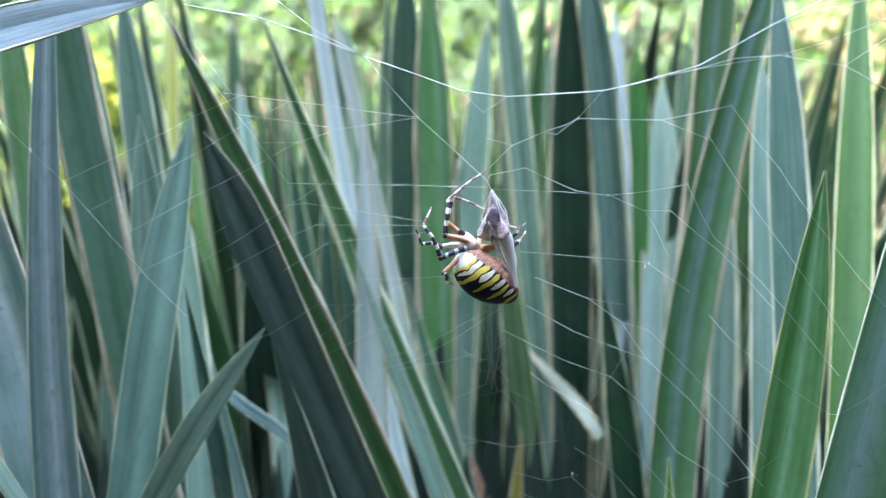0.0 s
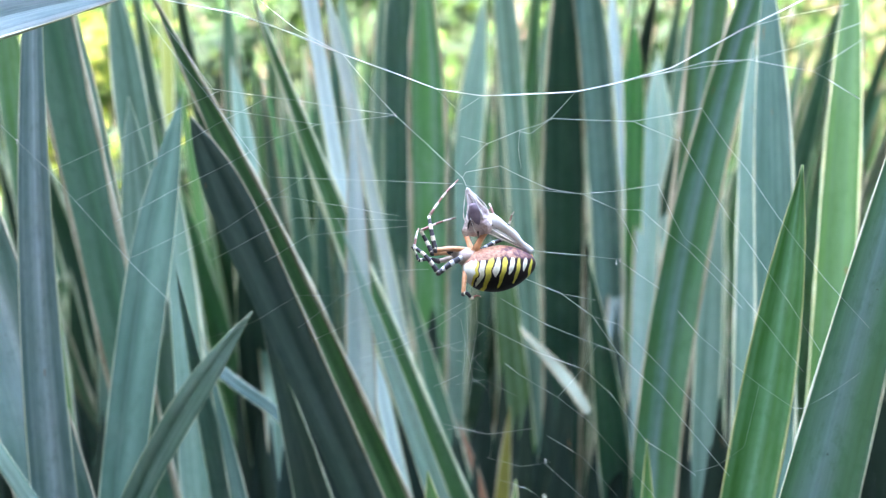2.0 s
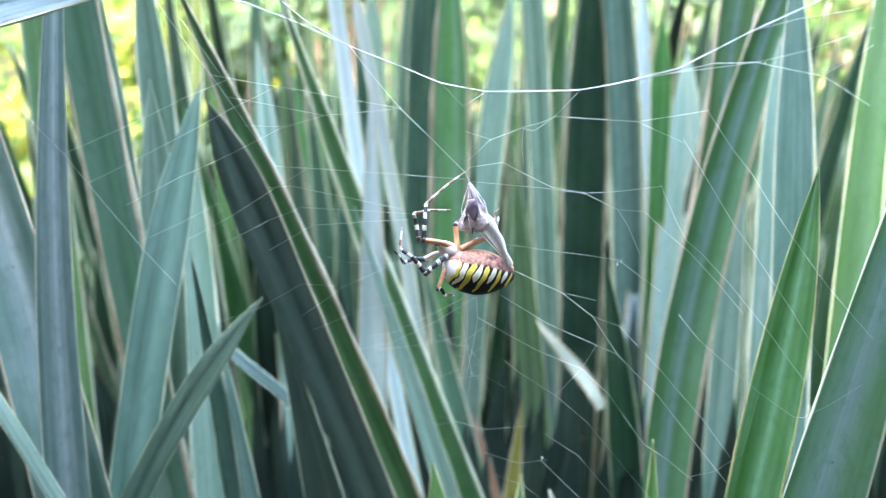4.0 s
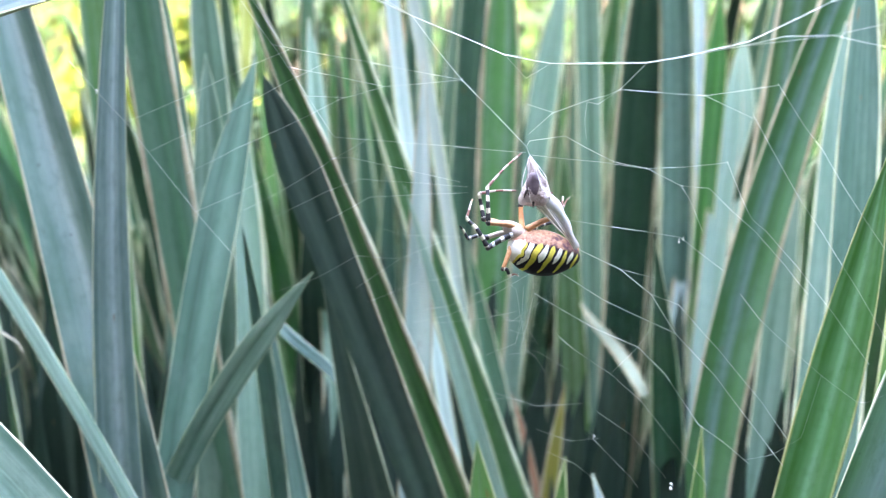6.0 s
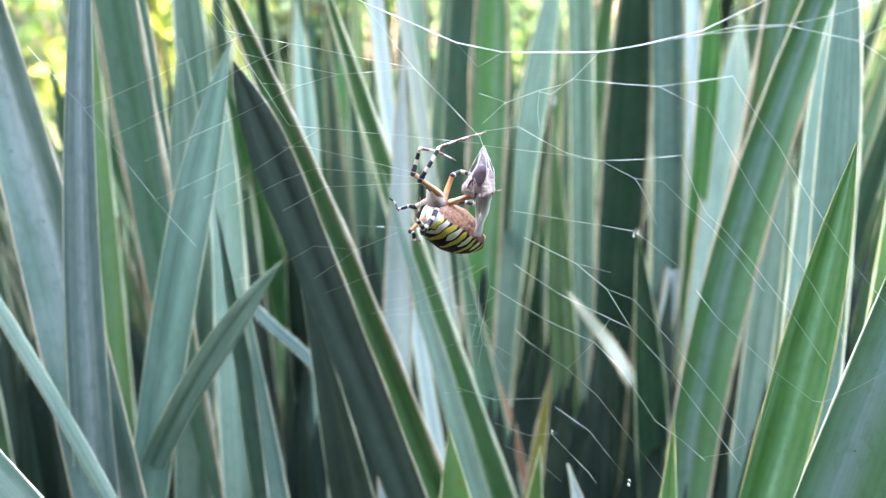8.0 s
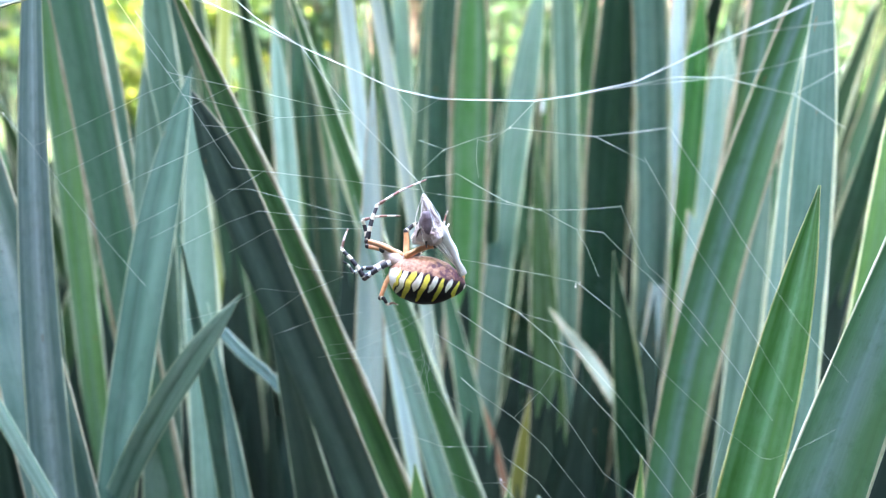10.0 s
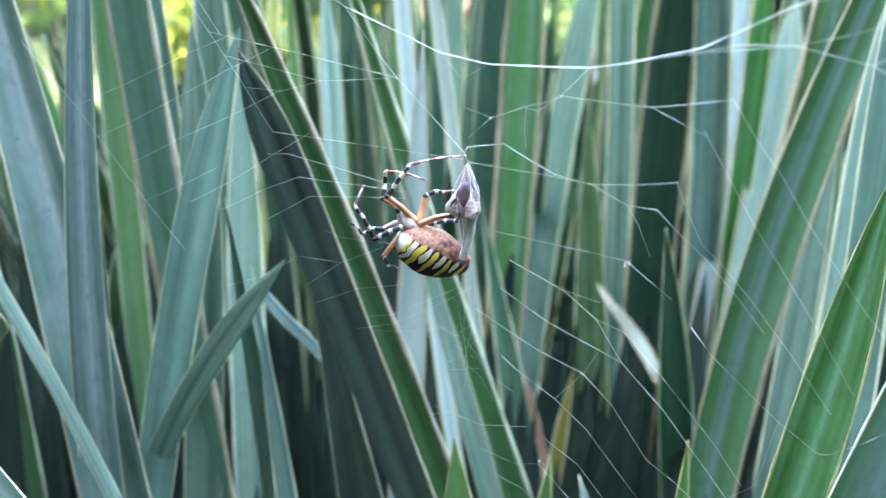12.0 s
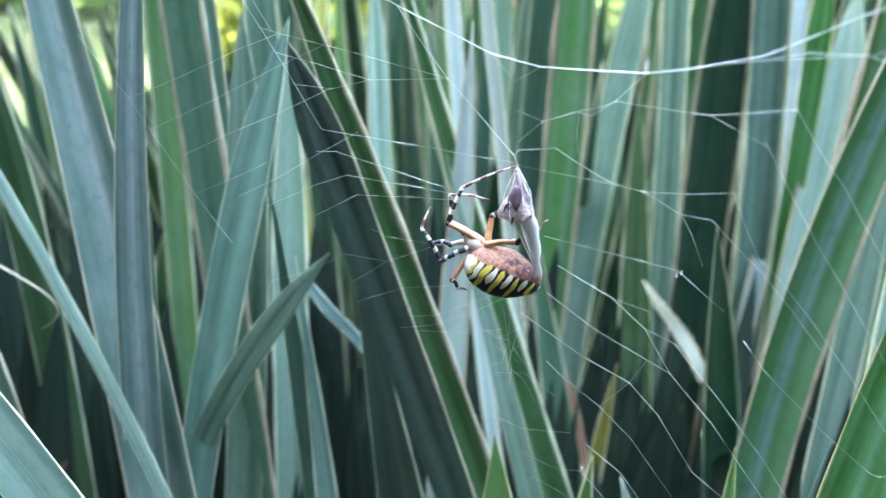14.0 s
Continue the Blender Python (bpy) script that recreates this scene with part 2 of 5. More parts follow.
plant = plant_at(-0.095, 0.270, "clump of upright blue-green iris leaves with pale edges")
leaf(plant, "frosted", (-0.0570, 0.00), (-0.1034, 0.2289, 0.6356), (-0.0687, 0.0013), 0.0157, 0.48, 2.06, turn=-5, twist=6, fold=8, lean=-0.020, margin=0.00016)
leaf(plant, "mixed", (-0.0413, 0.00), (-0.1339, 0.2777, 0.6167), (0.0011, 0.0032), 0.0189, 0.05, 2.75, turn=15, twist=3, fold=5, lean=0.001, margin=0.0006, tan=True)
leaf(plant, "glaucous", (-0.0836, 0.00), (-0.1314, 0.2957, 0.6020), (0.0175, 0.0003), 0.0100, 0.13, 2.15, turn=9, twist=-12, fold=12, lean=0.018, tan=True)
leaf(plant, "pale", (-0.1524, 0.00), (-0.1059, 0.2839, 0.5577), (0.0446, -0.0011), 0.0149, 0.13, 2.23, turn=-7, twist=-6, fold=12, lean=0.024, margin=0.0002)
leaf(plant, "glaucous", (-0.1054, 0.00), (-0.0839, 0.2758, 0.5574), (-0.0436, 0.0025), 0.0170, 0.14, 2.38, turn=13, twist=3, fold=12, lean=0.077, margin=0.00018)
leaf(plant, "pale", (-0.1304, 0.05), (-0.0533, 0.2357, 0.4924), (-0.1074, 0.0342), 0.0096, 0.11, 2.32, turn=13, twist=-5, fold=8, lean=-0.089, margin=0.00014)
leaf(plant, "glaucous", (-0.0719, 0.00), (-0.1197, 0.2472, 0.4599), (0.0237, 0.0033), 0.0133, 0.45, 2.07, turn=9, twist=0, fold=5, lean=0.055, margin=0.0002)
plant = plant_at(-0.100, 0.262, "young bluish iris leaf sheathed by an older one")
leaf(plant, "glaucous", (-0.0671, 0.00), (-0.1171, 0.2422, 0.4958), (-0.0473, 0.0011), 0.0164, 0.49, 1.36, turn=-6, twist=4, fold=8, lean=-0.057, margin=0.00018)
plant = plant_at(-0.091, 0.358, "clump of mixed green and grey-blue iris leaves")
leaf(plant, "glaucous", (-0.0739, 0.00), (-0.1394, 0.3579, 0.6129), (0.0036, 0.0001), 0.0139, 0.12, 2.43, turn=-14, twist=-7, fold=5, lean=0.029)
leaf(plant, "slate", (-0.0524, 0.4336), (-0.0889, 0.3045, 0.4534), (0.0020, 0.0012), 0.0048, 0.05, 2.11, turn=-12, twist=-4, fold=12, lean=0.0195, margin=0.0001)
leaf(plant, "slate", (0.0134, 0.00), (-0.0622, 0.2774, 0.4815), (0.0265, 0.0064), 0.0294, 0.47, 1.71, turn=1, twist=10, fold=12, lean=-0.024, margin=0.0002)
leaf(plant, "glaucous", (-0.0293, 0.00), (-0.0877, 0.2710, 0.5009), (0.0007, 0.0002), 0.0170, 0.42, 1.79, turn=10, twist=2, fold=8, lean=-0.050, margin=0.0002)
leaf(plant, "pale", (-0.0523, 0.00), (-0.1123, 0.3364, 0.5430), (-0.0056, 0.0002), 0.0145, 0.18, 2.12, turn=-14, twist=-11, fold=8, lean=0.081)
leaf(plant, "green", (-0.1742, 0.00), (-0.1962, 0.3700, 0.6205), (0.0121, -0.0048), 0.0138, 0.10, 2.83, turn=-4, twist=9, fold=12, lean=0.000)
leaf(plant, "green", (-0.1870, 0.00), (-0.1756, 0.3677, 0.4742), (-0.1010, 0.0095), 0.0179, 0.15, 2.06, turn=-4, twist=1, fold=12, lean=-0.142)
leaf(plant, "pale", (-0.2033, 0.00), (-0.2264, 0.4435, 0.4173), (0.0384, 0.0019), 0.0063, 0.10, 2.24, turn=9, twist=6, fold=12, lean=0.083)
leaf(plant, "glaucous", (-0.0171, 0.00), (-0.0834, 0.2804, 0.4740), (0.0185, 0.0015), 0.0133, 0.50, 2.00, turn=-4, twist=9, fold=5, lean=0.047, margin=0.0002)
leaf(plant, "lime", (-0.1943, 0.00), (-0.1935, 0.5860, 0.6599), (0.0024, 0.0019), 0.0094, 0.10, 2.23, turn=9, twist=9, fold=8, lean=0.066)
leaf(plant, "slate", (-0.0903, 0.00), (-0.0896, 0.3683, 0.5038), (0.0012, -0.0003), 0.0369, 0.36, 3.00, turn=0, twist=5, fold=4, lean=-0.227)
plant = plant_at(0.114, 0.269, "pair of long leaning dark iris leaves with cream edges")
leaf(plant, "slate", (0.1036, 0.00), (-0.0742, 0.2510, 0.5516), (0.0129, 0.0058), 0.0143, 0.07, 2.43, turn=-13, twist=8, fold=6, lean=-0.089, tan=True, margin=.0004, edge="right")
leaf(plant, "grass", (0.1380, 0.00), (-0.0890, 0.2635, 0.5888), (0.0056, 0.0150), 0.0109, 0.24, 2.48, turn=-8, twist=3, fold=12, lean=-0.071, tan=True, margin=.0007)
plant = plant_at(0.011, 0.397, "clump of pale waxy and dark green iris leaves")
leaf(plant, "pale", (-0.0858, 0.00), (-0.1073, 0.4278, 0.5786), (0.0381, 0.0009), 0.0112, 0.11, 2.06, turn=-14, twist=1, fold=8, lean=0.087, tan=True)
leaf(plant, "grass", (0.1784, 0.00), (-0.0739, 0.3286, 0.6019), (-0.0234, 0.0080), 0.0164, 0.50, 2.18, turn=7, twist=12, fold=12, lean=-0.020, margin=0.0007)
leaf(plant, "silver", (0.0862, 0.00), (-0.0588, 0.3538, 0.6332), (-0.0268, 0.0021), 0.0066, 0.05, 2.18, turn=-13, twist=7, fold=5, lean=0.010)
leaf(plant, "silver", (0.0438, 0.00), (-0.0549, 0.4072, 0.6090), (0.0258, 0.0059), 0.0062, 0.05, 2.28, turn=7, twist=-2, fold=10, lean=0.036)
leaf(plant, "silver", (-0.0340, 0.00), (-0.0318, 0.3181, 0.5598), (0.0122, -0.0002), 0.0121, 0.27, 2.32, turn=-8, twist=-3, fold=18, lean=0.030, tan=True)
leaf(plant, "fresh", (0.0414, 0.00), (0.0013, 0.2468, 0.4358), (0.0152, 0.0050), 0.0489, 0.48, 2.04, turn=9, twist=5, fold=5, lean=0.022)
leaf(plant, "mixed", (-0.1107, 0.00), (-0.1285, 0.5000, 0.6205), (-0.0011, -0.0022), 0.0109, 0.10, 2.38, turn=5, twist=-3, fold=10, lean=0.000, tan=True)
leaf(plant, "pale", (-0.0332, 0.00), (-0.0665, 0.5500, 0.6275), (0.0109, 0.0019), 0.0118, 0.10, 2.79, turn=-14, twist=-2, fold=10, lean=0.000)
plant = plant_at(0.042, 0.414, "clump of tall green and blue-grey iris leaves")
leaf(plant, "glaucous", (-0.0258, 0.00), (-0.0202, 0.4525, 0.6418), (-0.0118, -0.0002), 0.0170, 0.10, 2.59, turn=-8, twist=0, fold=12, lean=-0.160, margin=0.0004)
leaf(plant, "pale", (-0.0402, 0.00), (-0.0322, 0.4725, 0.6418), (-0.0118, -0.0002), 0.0125, 0.30, 2.30, turn=6, twist=4, fold=10, lean=-0.120)
leaf(plant, "green", (-0.0348, 0.00), (-0.0092, 0.4479, 0.6405), (0.0315, 0.0003), 0.0214, 0.19, 2.37, turn=9, twist=0, fold=5, lean=-0.064, margin=0.0008, tan=True)
leaf(plant, "glaucous", (0.0285, 0.00), (0.0280, 0.5400, 0.6246), (-0.0343, 0.0026), 0.0183, 0.15, 2.07, turn=9, twist=-4, fold=12, lean=0.000)
leaf(plant, "glaucous", (0.0774, 0.00), (0.0338, 0.5000, 0.6541), (0.0224, 0.0017), 0.0144, 0.10, 2.24, turn=14, twist=-5, fold=10, lean=0.000)
leaf(plant, "green", (0.0956, 0.00), (0.0299, 0.4559, 0.5272), (0.0015, 0.0018), 0.0218, 0.45, 2.22, turn=-4, twist=4, fold=10, lean=-0.079)
leaf(plant, "brown", (0.0411, 0.00), (0.0123, 0.4200, 0.3818), (0.0508, 0.0067), 0.0040, 0.10, 2.17, turn=-14, twist=1, fold=10, lean=0.000, tan=True)
leaf(plant, "olive", (0.0308, 0.00), (0.0390, 0.3800, 0.4068), (-0.0125, -0.0010), 0.0079, 0.17, 2.12, turn=9, twist=6, fold=8, lean=0.000, tan=True)
leaf(plant, "waxy", (0.1260, 0.00), (0.0415, 0.2675, 0.4165), (0.0332, 0.0086), 0.0336, 0.49, 2.02, turn=14, twist=-2, fold=12, lean=0.062)
leaf(plant, "fresh", (0.0374, 0.00), (0.0313, 0.2662, 0.4230), (-0.0069, -0.0044), 0.0292, 0.49, 2.03, turn=-4, twist=7, fold=10, lean=0.021)
plant = plant_at(0.113, 0.467, "clump of iris leaves with yellowing and dry ones")
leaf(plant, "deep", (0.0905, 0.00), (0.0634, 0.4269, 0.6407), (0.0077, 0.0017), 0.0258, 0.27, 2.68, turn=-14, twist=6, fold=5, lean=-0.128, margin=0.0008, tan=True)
leaf(plant, "glaucous", (0.1036, 0.00), (0.0747, 0.4482, 0.6455), (0.0473, 0.0049), 0.0197, 0.10, 2.35, turn=-14, twist=-1, fold=10, lean=-0.097, margin=0.0009)
leaf(plant, "waxy", (0.0554, 0.00), (0.1050, 0.5188, 0.6340), (0.0447, -0.0001), 0.0090, 0.10, 2.06, turn=-4, twist=6, fold=10, lean=0.127, tan=True)
leaf(plant, "fresh", (0.1435, 0.00), (0.1178, 0.5055, 0.6050), (0.0061, 0.0007), 0.0141, 0.10, 2.53, turn=-8, twist=-2, fold=10, lean=-0.061)
leaf(plant, "pale", (0.1426, 0.00), (0.1381, 0.5303, 0.5828), (-0.0106, -0.0013), 0.0157, 0.13, 2.07, turn=-4, twist=-3, fold=12, lean=0.058, tan=True)
leaf(plant, "olive", (0.0992, 0.00), (0.0884, 0.4060, 0.4340), (0.0239, 0.0028), 0.0063, 0.10, 2.21, turn=-14, twist=6, fold=8, lean=0.000)
leaf(plant, "dry", (0.0844, 0.39), (0.0462, 0.4243, 0.4363), (0.0008, 0.0015), 0.0067, 0.72, 1.76, turn=-8, twist=8, fold=4, lean=0.010, tan=True)
leaf(plant, "mixed", (0.1343, 0.00), (0.0660, 0.3324, 0.4919), (0.0222, 0.0032), 0.0161, 0.27, 2.14, turn=-8, twist=9, fold=12, lean=-0.148)
leaf(plant, "mixed", (0.1424, 0.00), (0.1078, 0.5208, 0.4406), (0.0147, 0.0013), 0.0244, 0.20, 2.44, turn=-14, twist=-9, fold=10, lean=-0.154)
leaf(plant, "pale", (0.1319, 0.00), (0.1455, 0.5546, 0.5925), (0.0473, 0.0002), 0.0134, 0.14, 2.08, turn=14, twist=-5, fold=12, lean=0.030)
plant = plant_at(0.112, 0.344, "fan of broad green iris leaves leaning over")
leaf(plant, "streaked", (0.0784, 0.00), (0.1284, 0.3871, 0.6365), (0.0122, 0.0006), 0.0174, 0.05, 2.12, turn=-5, twist=-10, fold=10, lean=0.008, margin=0.0008, tan=True)
leaf(plant, "streaked", (0.1645, 0.00), (0.1575, 0.3539, 0.6769), (-0.1211, 0.0145), 0.0221, 0.39, 2.23, turn=-8, twist=6, fold=18, lean=0.027, tan=True, margin=0.0004)
leaf(plant, "pale", (0.1326, 0.00), (0.1349, 0.3819, 0.5394), (-0.0062, -0.0004), 0.0147, 0.21, 2.25, turn=-14, twist=-11, fold=8, lean=0.054)
leaf(plant, "pale", (0.1305, 0.00), (0.1278, 0.3303, 0.5816), (-0.0116, -0.0005), 0.0096, 0.10, 2.45, turn=9, twist=-7, fold=10, lean=0.116)
leaf(plant, "glaucous", (0.1020, 0.00), (0.1192, 0.3003, 0.6115), (0.0208, -0.0044), 0.0133, 0.15, 2.11, turn=14, twist=-10, fold=10, lean=0.122, margin=0.0004)
leaf(plant, "fresh", (0.0826, 0.00), (0.0705, 0.2400, 0.4505), (0.0045, -0.0015), 0.0227, 0.50, 2.01, turn=5, twist=-3, fold=10, lean=0.045)
leaf(plant, "mixed", (0.1557, 0.00), (0.1457, 0.4219, 0.5386), (0.0114, -0.0002), 0.0109, 0.14, 2.16, turn=14, twist=1, fold=10, lean=0.027)
plant = plant_at(0.127, 0.389, "fan of bright green iris leaves with yellow edges")
leaf(plant, "fresh", (0.0719, 0.00), (0.1720, 0.3448, 0.6279), (0.0111, 0.0022), 0.0148, 0.20, 2.33, turn=5, twist=-11, fold=12, lean=0.220, margin=0.0004)
leaf(plant, "bright", (0.0164, 0.00), (0.0985, 0.2060, 0.5415), (0.0393, 0.0034), 0.0141, 0.17, 2.55, turn=17, twist=3, fold=16, lean=-0.056, margin=0.00028)
leaf(plant, "frosted_green", (0.0405, 0.00), (0.1323, 0.2029, 0.6018), (-0.0307, 0.0014), 0.0286, 0.35, 2.08, turn=-18, twist=-5, fold=16, lean=0.061, margin=0.00028)
leaf(plant, "glaucous", (0.3625, 0.00), (0.3098, 0.7037, 0.5742), (-0.0075, -0.0001), 0.0192, 0.29, 2.29, turn=14, twist=11, fold=10, lean=0.029)
plant = plant_at(-0.068, 0.256, "clump of broad waxy blue-grey iris leaves")
leaf(plant, "frosted", (-0.0591, 0.00), (-0.1973, 0.2638, 0.6763), (0.0533, 0.0186), 0.0249, 0.49, 2.02, turn=-8, twist=-10, fold=24, lean=0.060, tan=True, margin=0.0003)
leaf(plant, "pale", (0.0461, 0.00), (-0.2054, 0.2513, 0.5366), (0.0825, 0.0364), 0.0050, 0.10, 2.08, turn=-8, twist=-11, fold=5, lean=0.107, margin=0.00012)
leaf(plant, "mixed", (-0.2473, 0.00), (-0.2375, 0.3057, 0.5433), (0.0448, 0.0002), 0.0276, 0.16, 2.07, turn=14, twist=4, fold=8, lean=-0.054)
leaf(plant, "glaucous", (-0.0888, 0.00), (-0.2212, 0.2660, 0.4601), (0.0183, 0.0035), 0.0225, 0.16, 2.07, turn=5, twist=6, fold=5, lean=0.046, tan=True)
leaf(plant, "pale", (0.0040, 0.30), (-0.1695, 0.1808, 0.4895), (0.0219, 0.0311), 0.0177, 0.22, 2.14, turn=-12, twist=-9, fold=6, lean=0.034, margin=0.00015)

plant = plant_at(0.030, 0.350, "single pale waxy iris leaf with a green edge")
leaf(plant, "pale", (0.1162, 0.00), (-0.0364, 0.3120, 0.5111), (0.0100, 0.0008), 0.0100, 0.34, 2.21, turn=-7, twist=5, fold=12, lean=0.000, margin=0.0002)

# a lone leaf behind the leaning ones
plant = plant_at(0.086, 0.440, "single dull green iris leaf with a pale edge")
leaf(plant, "mixed", (0.0859, 0.00), (-0.0198, 0.4400, 0.4705), (0.0080, 0.0010), 0.0215, 0.50, 1.9, turn=6, twist=4, fold=10, lean=0.000, margin=0.0005)

# the leaf that is bent over at its top, hanging to the side
plant = plant_at(-0.10, 0.275, "pale iris leaf bent over at the top")
leaf(plant, "waxy", (-0.3393, 0.25), (-0.0652, 0.1931, 0.5816), (-0.0958, 0.1351), 0.0112, 0.10, 2.14, turn=16, fold=8, lean=-0.011)

# the dense stand behind; deep and shaded kinds carry shade in their colour
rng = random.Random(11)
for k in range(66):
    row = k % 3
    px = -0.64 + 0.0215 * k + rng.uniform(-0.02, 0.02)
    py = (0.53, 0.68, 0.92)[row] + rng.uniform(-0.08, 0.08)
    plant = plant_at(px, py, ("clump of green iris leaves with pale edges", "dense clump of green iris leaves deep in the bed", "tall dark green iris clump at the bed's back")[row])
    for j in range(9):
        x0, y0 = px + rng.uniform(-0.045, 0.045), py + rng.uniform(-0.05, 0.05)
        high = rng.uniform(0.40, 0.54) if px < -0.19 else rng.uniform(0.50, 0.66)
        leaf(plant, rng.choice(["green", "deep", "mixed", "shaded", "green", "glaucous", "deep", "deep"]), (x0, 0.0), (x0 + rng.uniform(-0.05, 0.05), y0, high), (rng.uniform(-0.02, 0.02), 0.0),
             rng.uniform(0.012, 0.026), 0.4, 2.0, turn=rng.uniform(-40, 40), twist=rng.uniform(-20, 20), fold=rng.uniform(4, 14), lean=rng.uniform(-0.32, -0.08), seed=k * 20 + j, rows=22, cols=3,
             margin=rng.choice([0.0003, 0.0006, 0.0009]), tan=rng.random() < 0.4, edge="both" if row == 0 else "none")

# added short dark leaves fill the bed's foot, standing in for shade
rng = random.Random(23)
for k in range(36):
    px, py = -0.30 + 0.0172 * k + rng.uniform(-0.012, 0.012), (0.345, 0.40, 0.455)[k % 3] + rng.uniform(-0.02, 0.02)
    plant = plant_at(px, py, "low tuft of dark iris leaves standing in for shade")
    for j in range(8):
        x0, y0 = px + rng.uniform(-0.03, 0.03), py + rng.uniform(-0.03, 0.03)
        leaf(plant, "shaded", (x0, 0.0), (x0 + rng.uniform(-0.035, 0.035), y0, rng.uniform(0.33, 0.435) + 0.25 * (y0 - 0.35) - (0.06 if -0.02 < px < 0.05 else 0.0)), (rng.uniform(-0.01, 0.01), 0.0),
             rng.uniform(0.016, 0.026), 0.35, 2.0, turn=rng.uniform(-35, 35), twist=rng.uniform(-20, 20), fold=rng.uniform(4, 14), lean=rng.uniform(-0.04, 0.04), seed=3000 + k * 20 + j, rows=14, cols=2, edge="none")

# unseen clumps added beyond both sides to block low side light
for k in range(22):
    hand = -1 if k % 2 else 1
    px, py = hand * rng.uniform(0.50, 0.85) + 0.03, -0.05 + 0.028 * k
    plant = plant_at(px, py, "unseen green iris clump added to block low side light")
    for j in range(9):
        x0, y0 = px + rng.uniform(-0.06, 0.06), py + rng.uniform(-0.06, 0.06)
        leaf(plant, rng.choice(["green", "mixed", "glaucous"]), (x0, 0.0), (x0 + rng.uniform(-0.03, 0.03), y0, rng.uniform(0.5, 0.72)), (rng.uniform(-0.02, 0.02), 0.0),
             rng.uniform(0.022, 0.034), 0.4, 2.0, turn=90 + rng.uniform(-50, 50), fold=rng.uniform(4, 14), lean=rng.uniform(-0.05, 0.05), seed=900 + k * 20 + j, rows=14, cols=2, edge="none")

# a leaf with a small white bud stuck to it, and a dry curled shred
plant = plant_at(0.032, 0.686, "green iris leaf with a small white bud on it")
leaf(plant, "mixed", (0.030, 0.0), (0.036, 0.684, 0.60), (0.002, 0.0), 0.024, 0.4, 2.0, turn=4, fold=6, rows=22, cols=3)
bm = bmesh.new()
bmesh.ops.create_icosphere(bm, subdivisions=3, radius=0.0056)
for v in bm.verts:
    v.co = Vector((v.co.x * 0.85, v.co.y * 0.7, v.co.z * 1.25)) * (1 + 0.12 * noise.noise(v.co * 200))
bud = part("bud", bm, plain_material("bud_white", (0.62, 0.62, 0.55), (0.86, 0.86, 0.82), 300, 0.5), plant, "small round white bud")
bud.location = (0.0312 - 0.032, 0.6765 - 0.686, 0.524)
shred = thing("dry_shred", (-0.1801, 0.2450, 0.4666), "thin curled shred of dry leaf among the irises", "leaf shred")
bm = bmesh.new()
line = smooth_line(mm((0.0, 0.0, 0.0), (12.1, 0.0, -4.9), (18.2, 0.0, -7.8), (22.1, 0.0, -11.2), (22.9, 0.0, -14.8), (19.9, 0.0, -18.5), (15.5, 0.0, -21.8)), 5)
tube(bm, line, [0.00045 - 0.00025 * k / len(line) for k in range(len(line))], 6)
part("curl", bm, MARGIN_TAN, shred)


# ---------------------------------------------------------------- ground and distance
def ground_material():
    m, nt, nodes, bsdf, links = material("lawn")
    tc = nodes.new("ShaderNodeTexCoord")
    n1 = noise_node(nt, tc.outputs["Object"], 1.6, 5.0)
    n2 = noise_node(nt, tc.outputs["Object"], 14.0, 4.0)
    n3 = noise_node(nt, tc.outputs["Object"], 120.0, 3.0)
    grass = mix_node(nt, n2, (0.022, 0.046, 0.008), (0.055, 0.080, 0.016))
    col = mix_node(nt, ramp_node(nt, n1, [(0.52, 0.0), (0.62, 1.0)]), grass, (0.085, 0.062, 0.034))
    col = mix_node(nt, math_node(nt, "MULTIPLY", n3, 0.5), col, (0.055, 0.09, 0.018))
    links.new(col, bsdf.inputs["Base Color"])
    bsdf.inputs["Roughness"].default_value = 0.9
    bp = nodes.new("ShaderNodeBump")
    bp.inputs["Strength"].default_value, bp.inputs["Distance"].default_value = 0.6, 0.02
    links.new(n3, bp.inputs["Height"])
    links.new(bp.outputs[0], bsdf.inputs["Normal"])
    return m


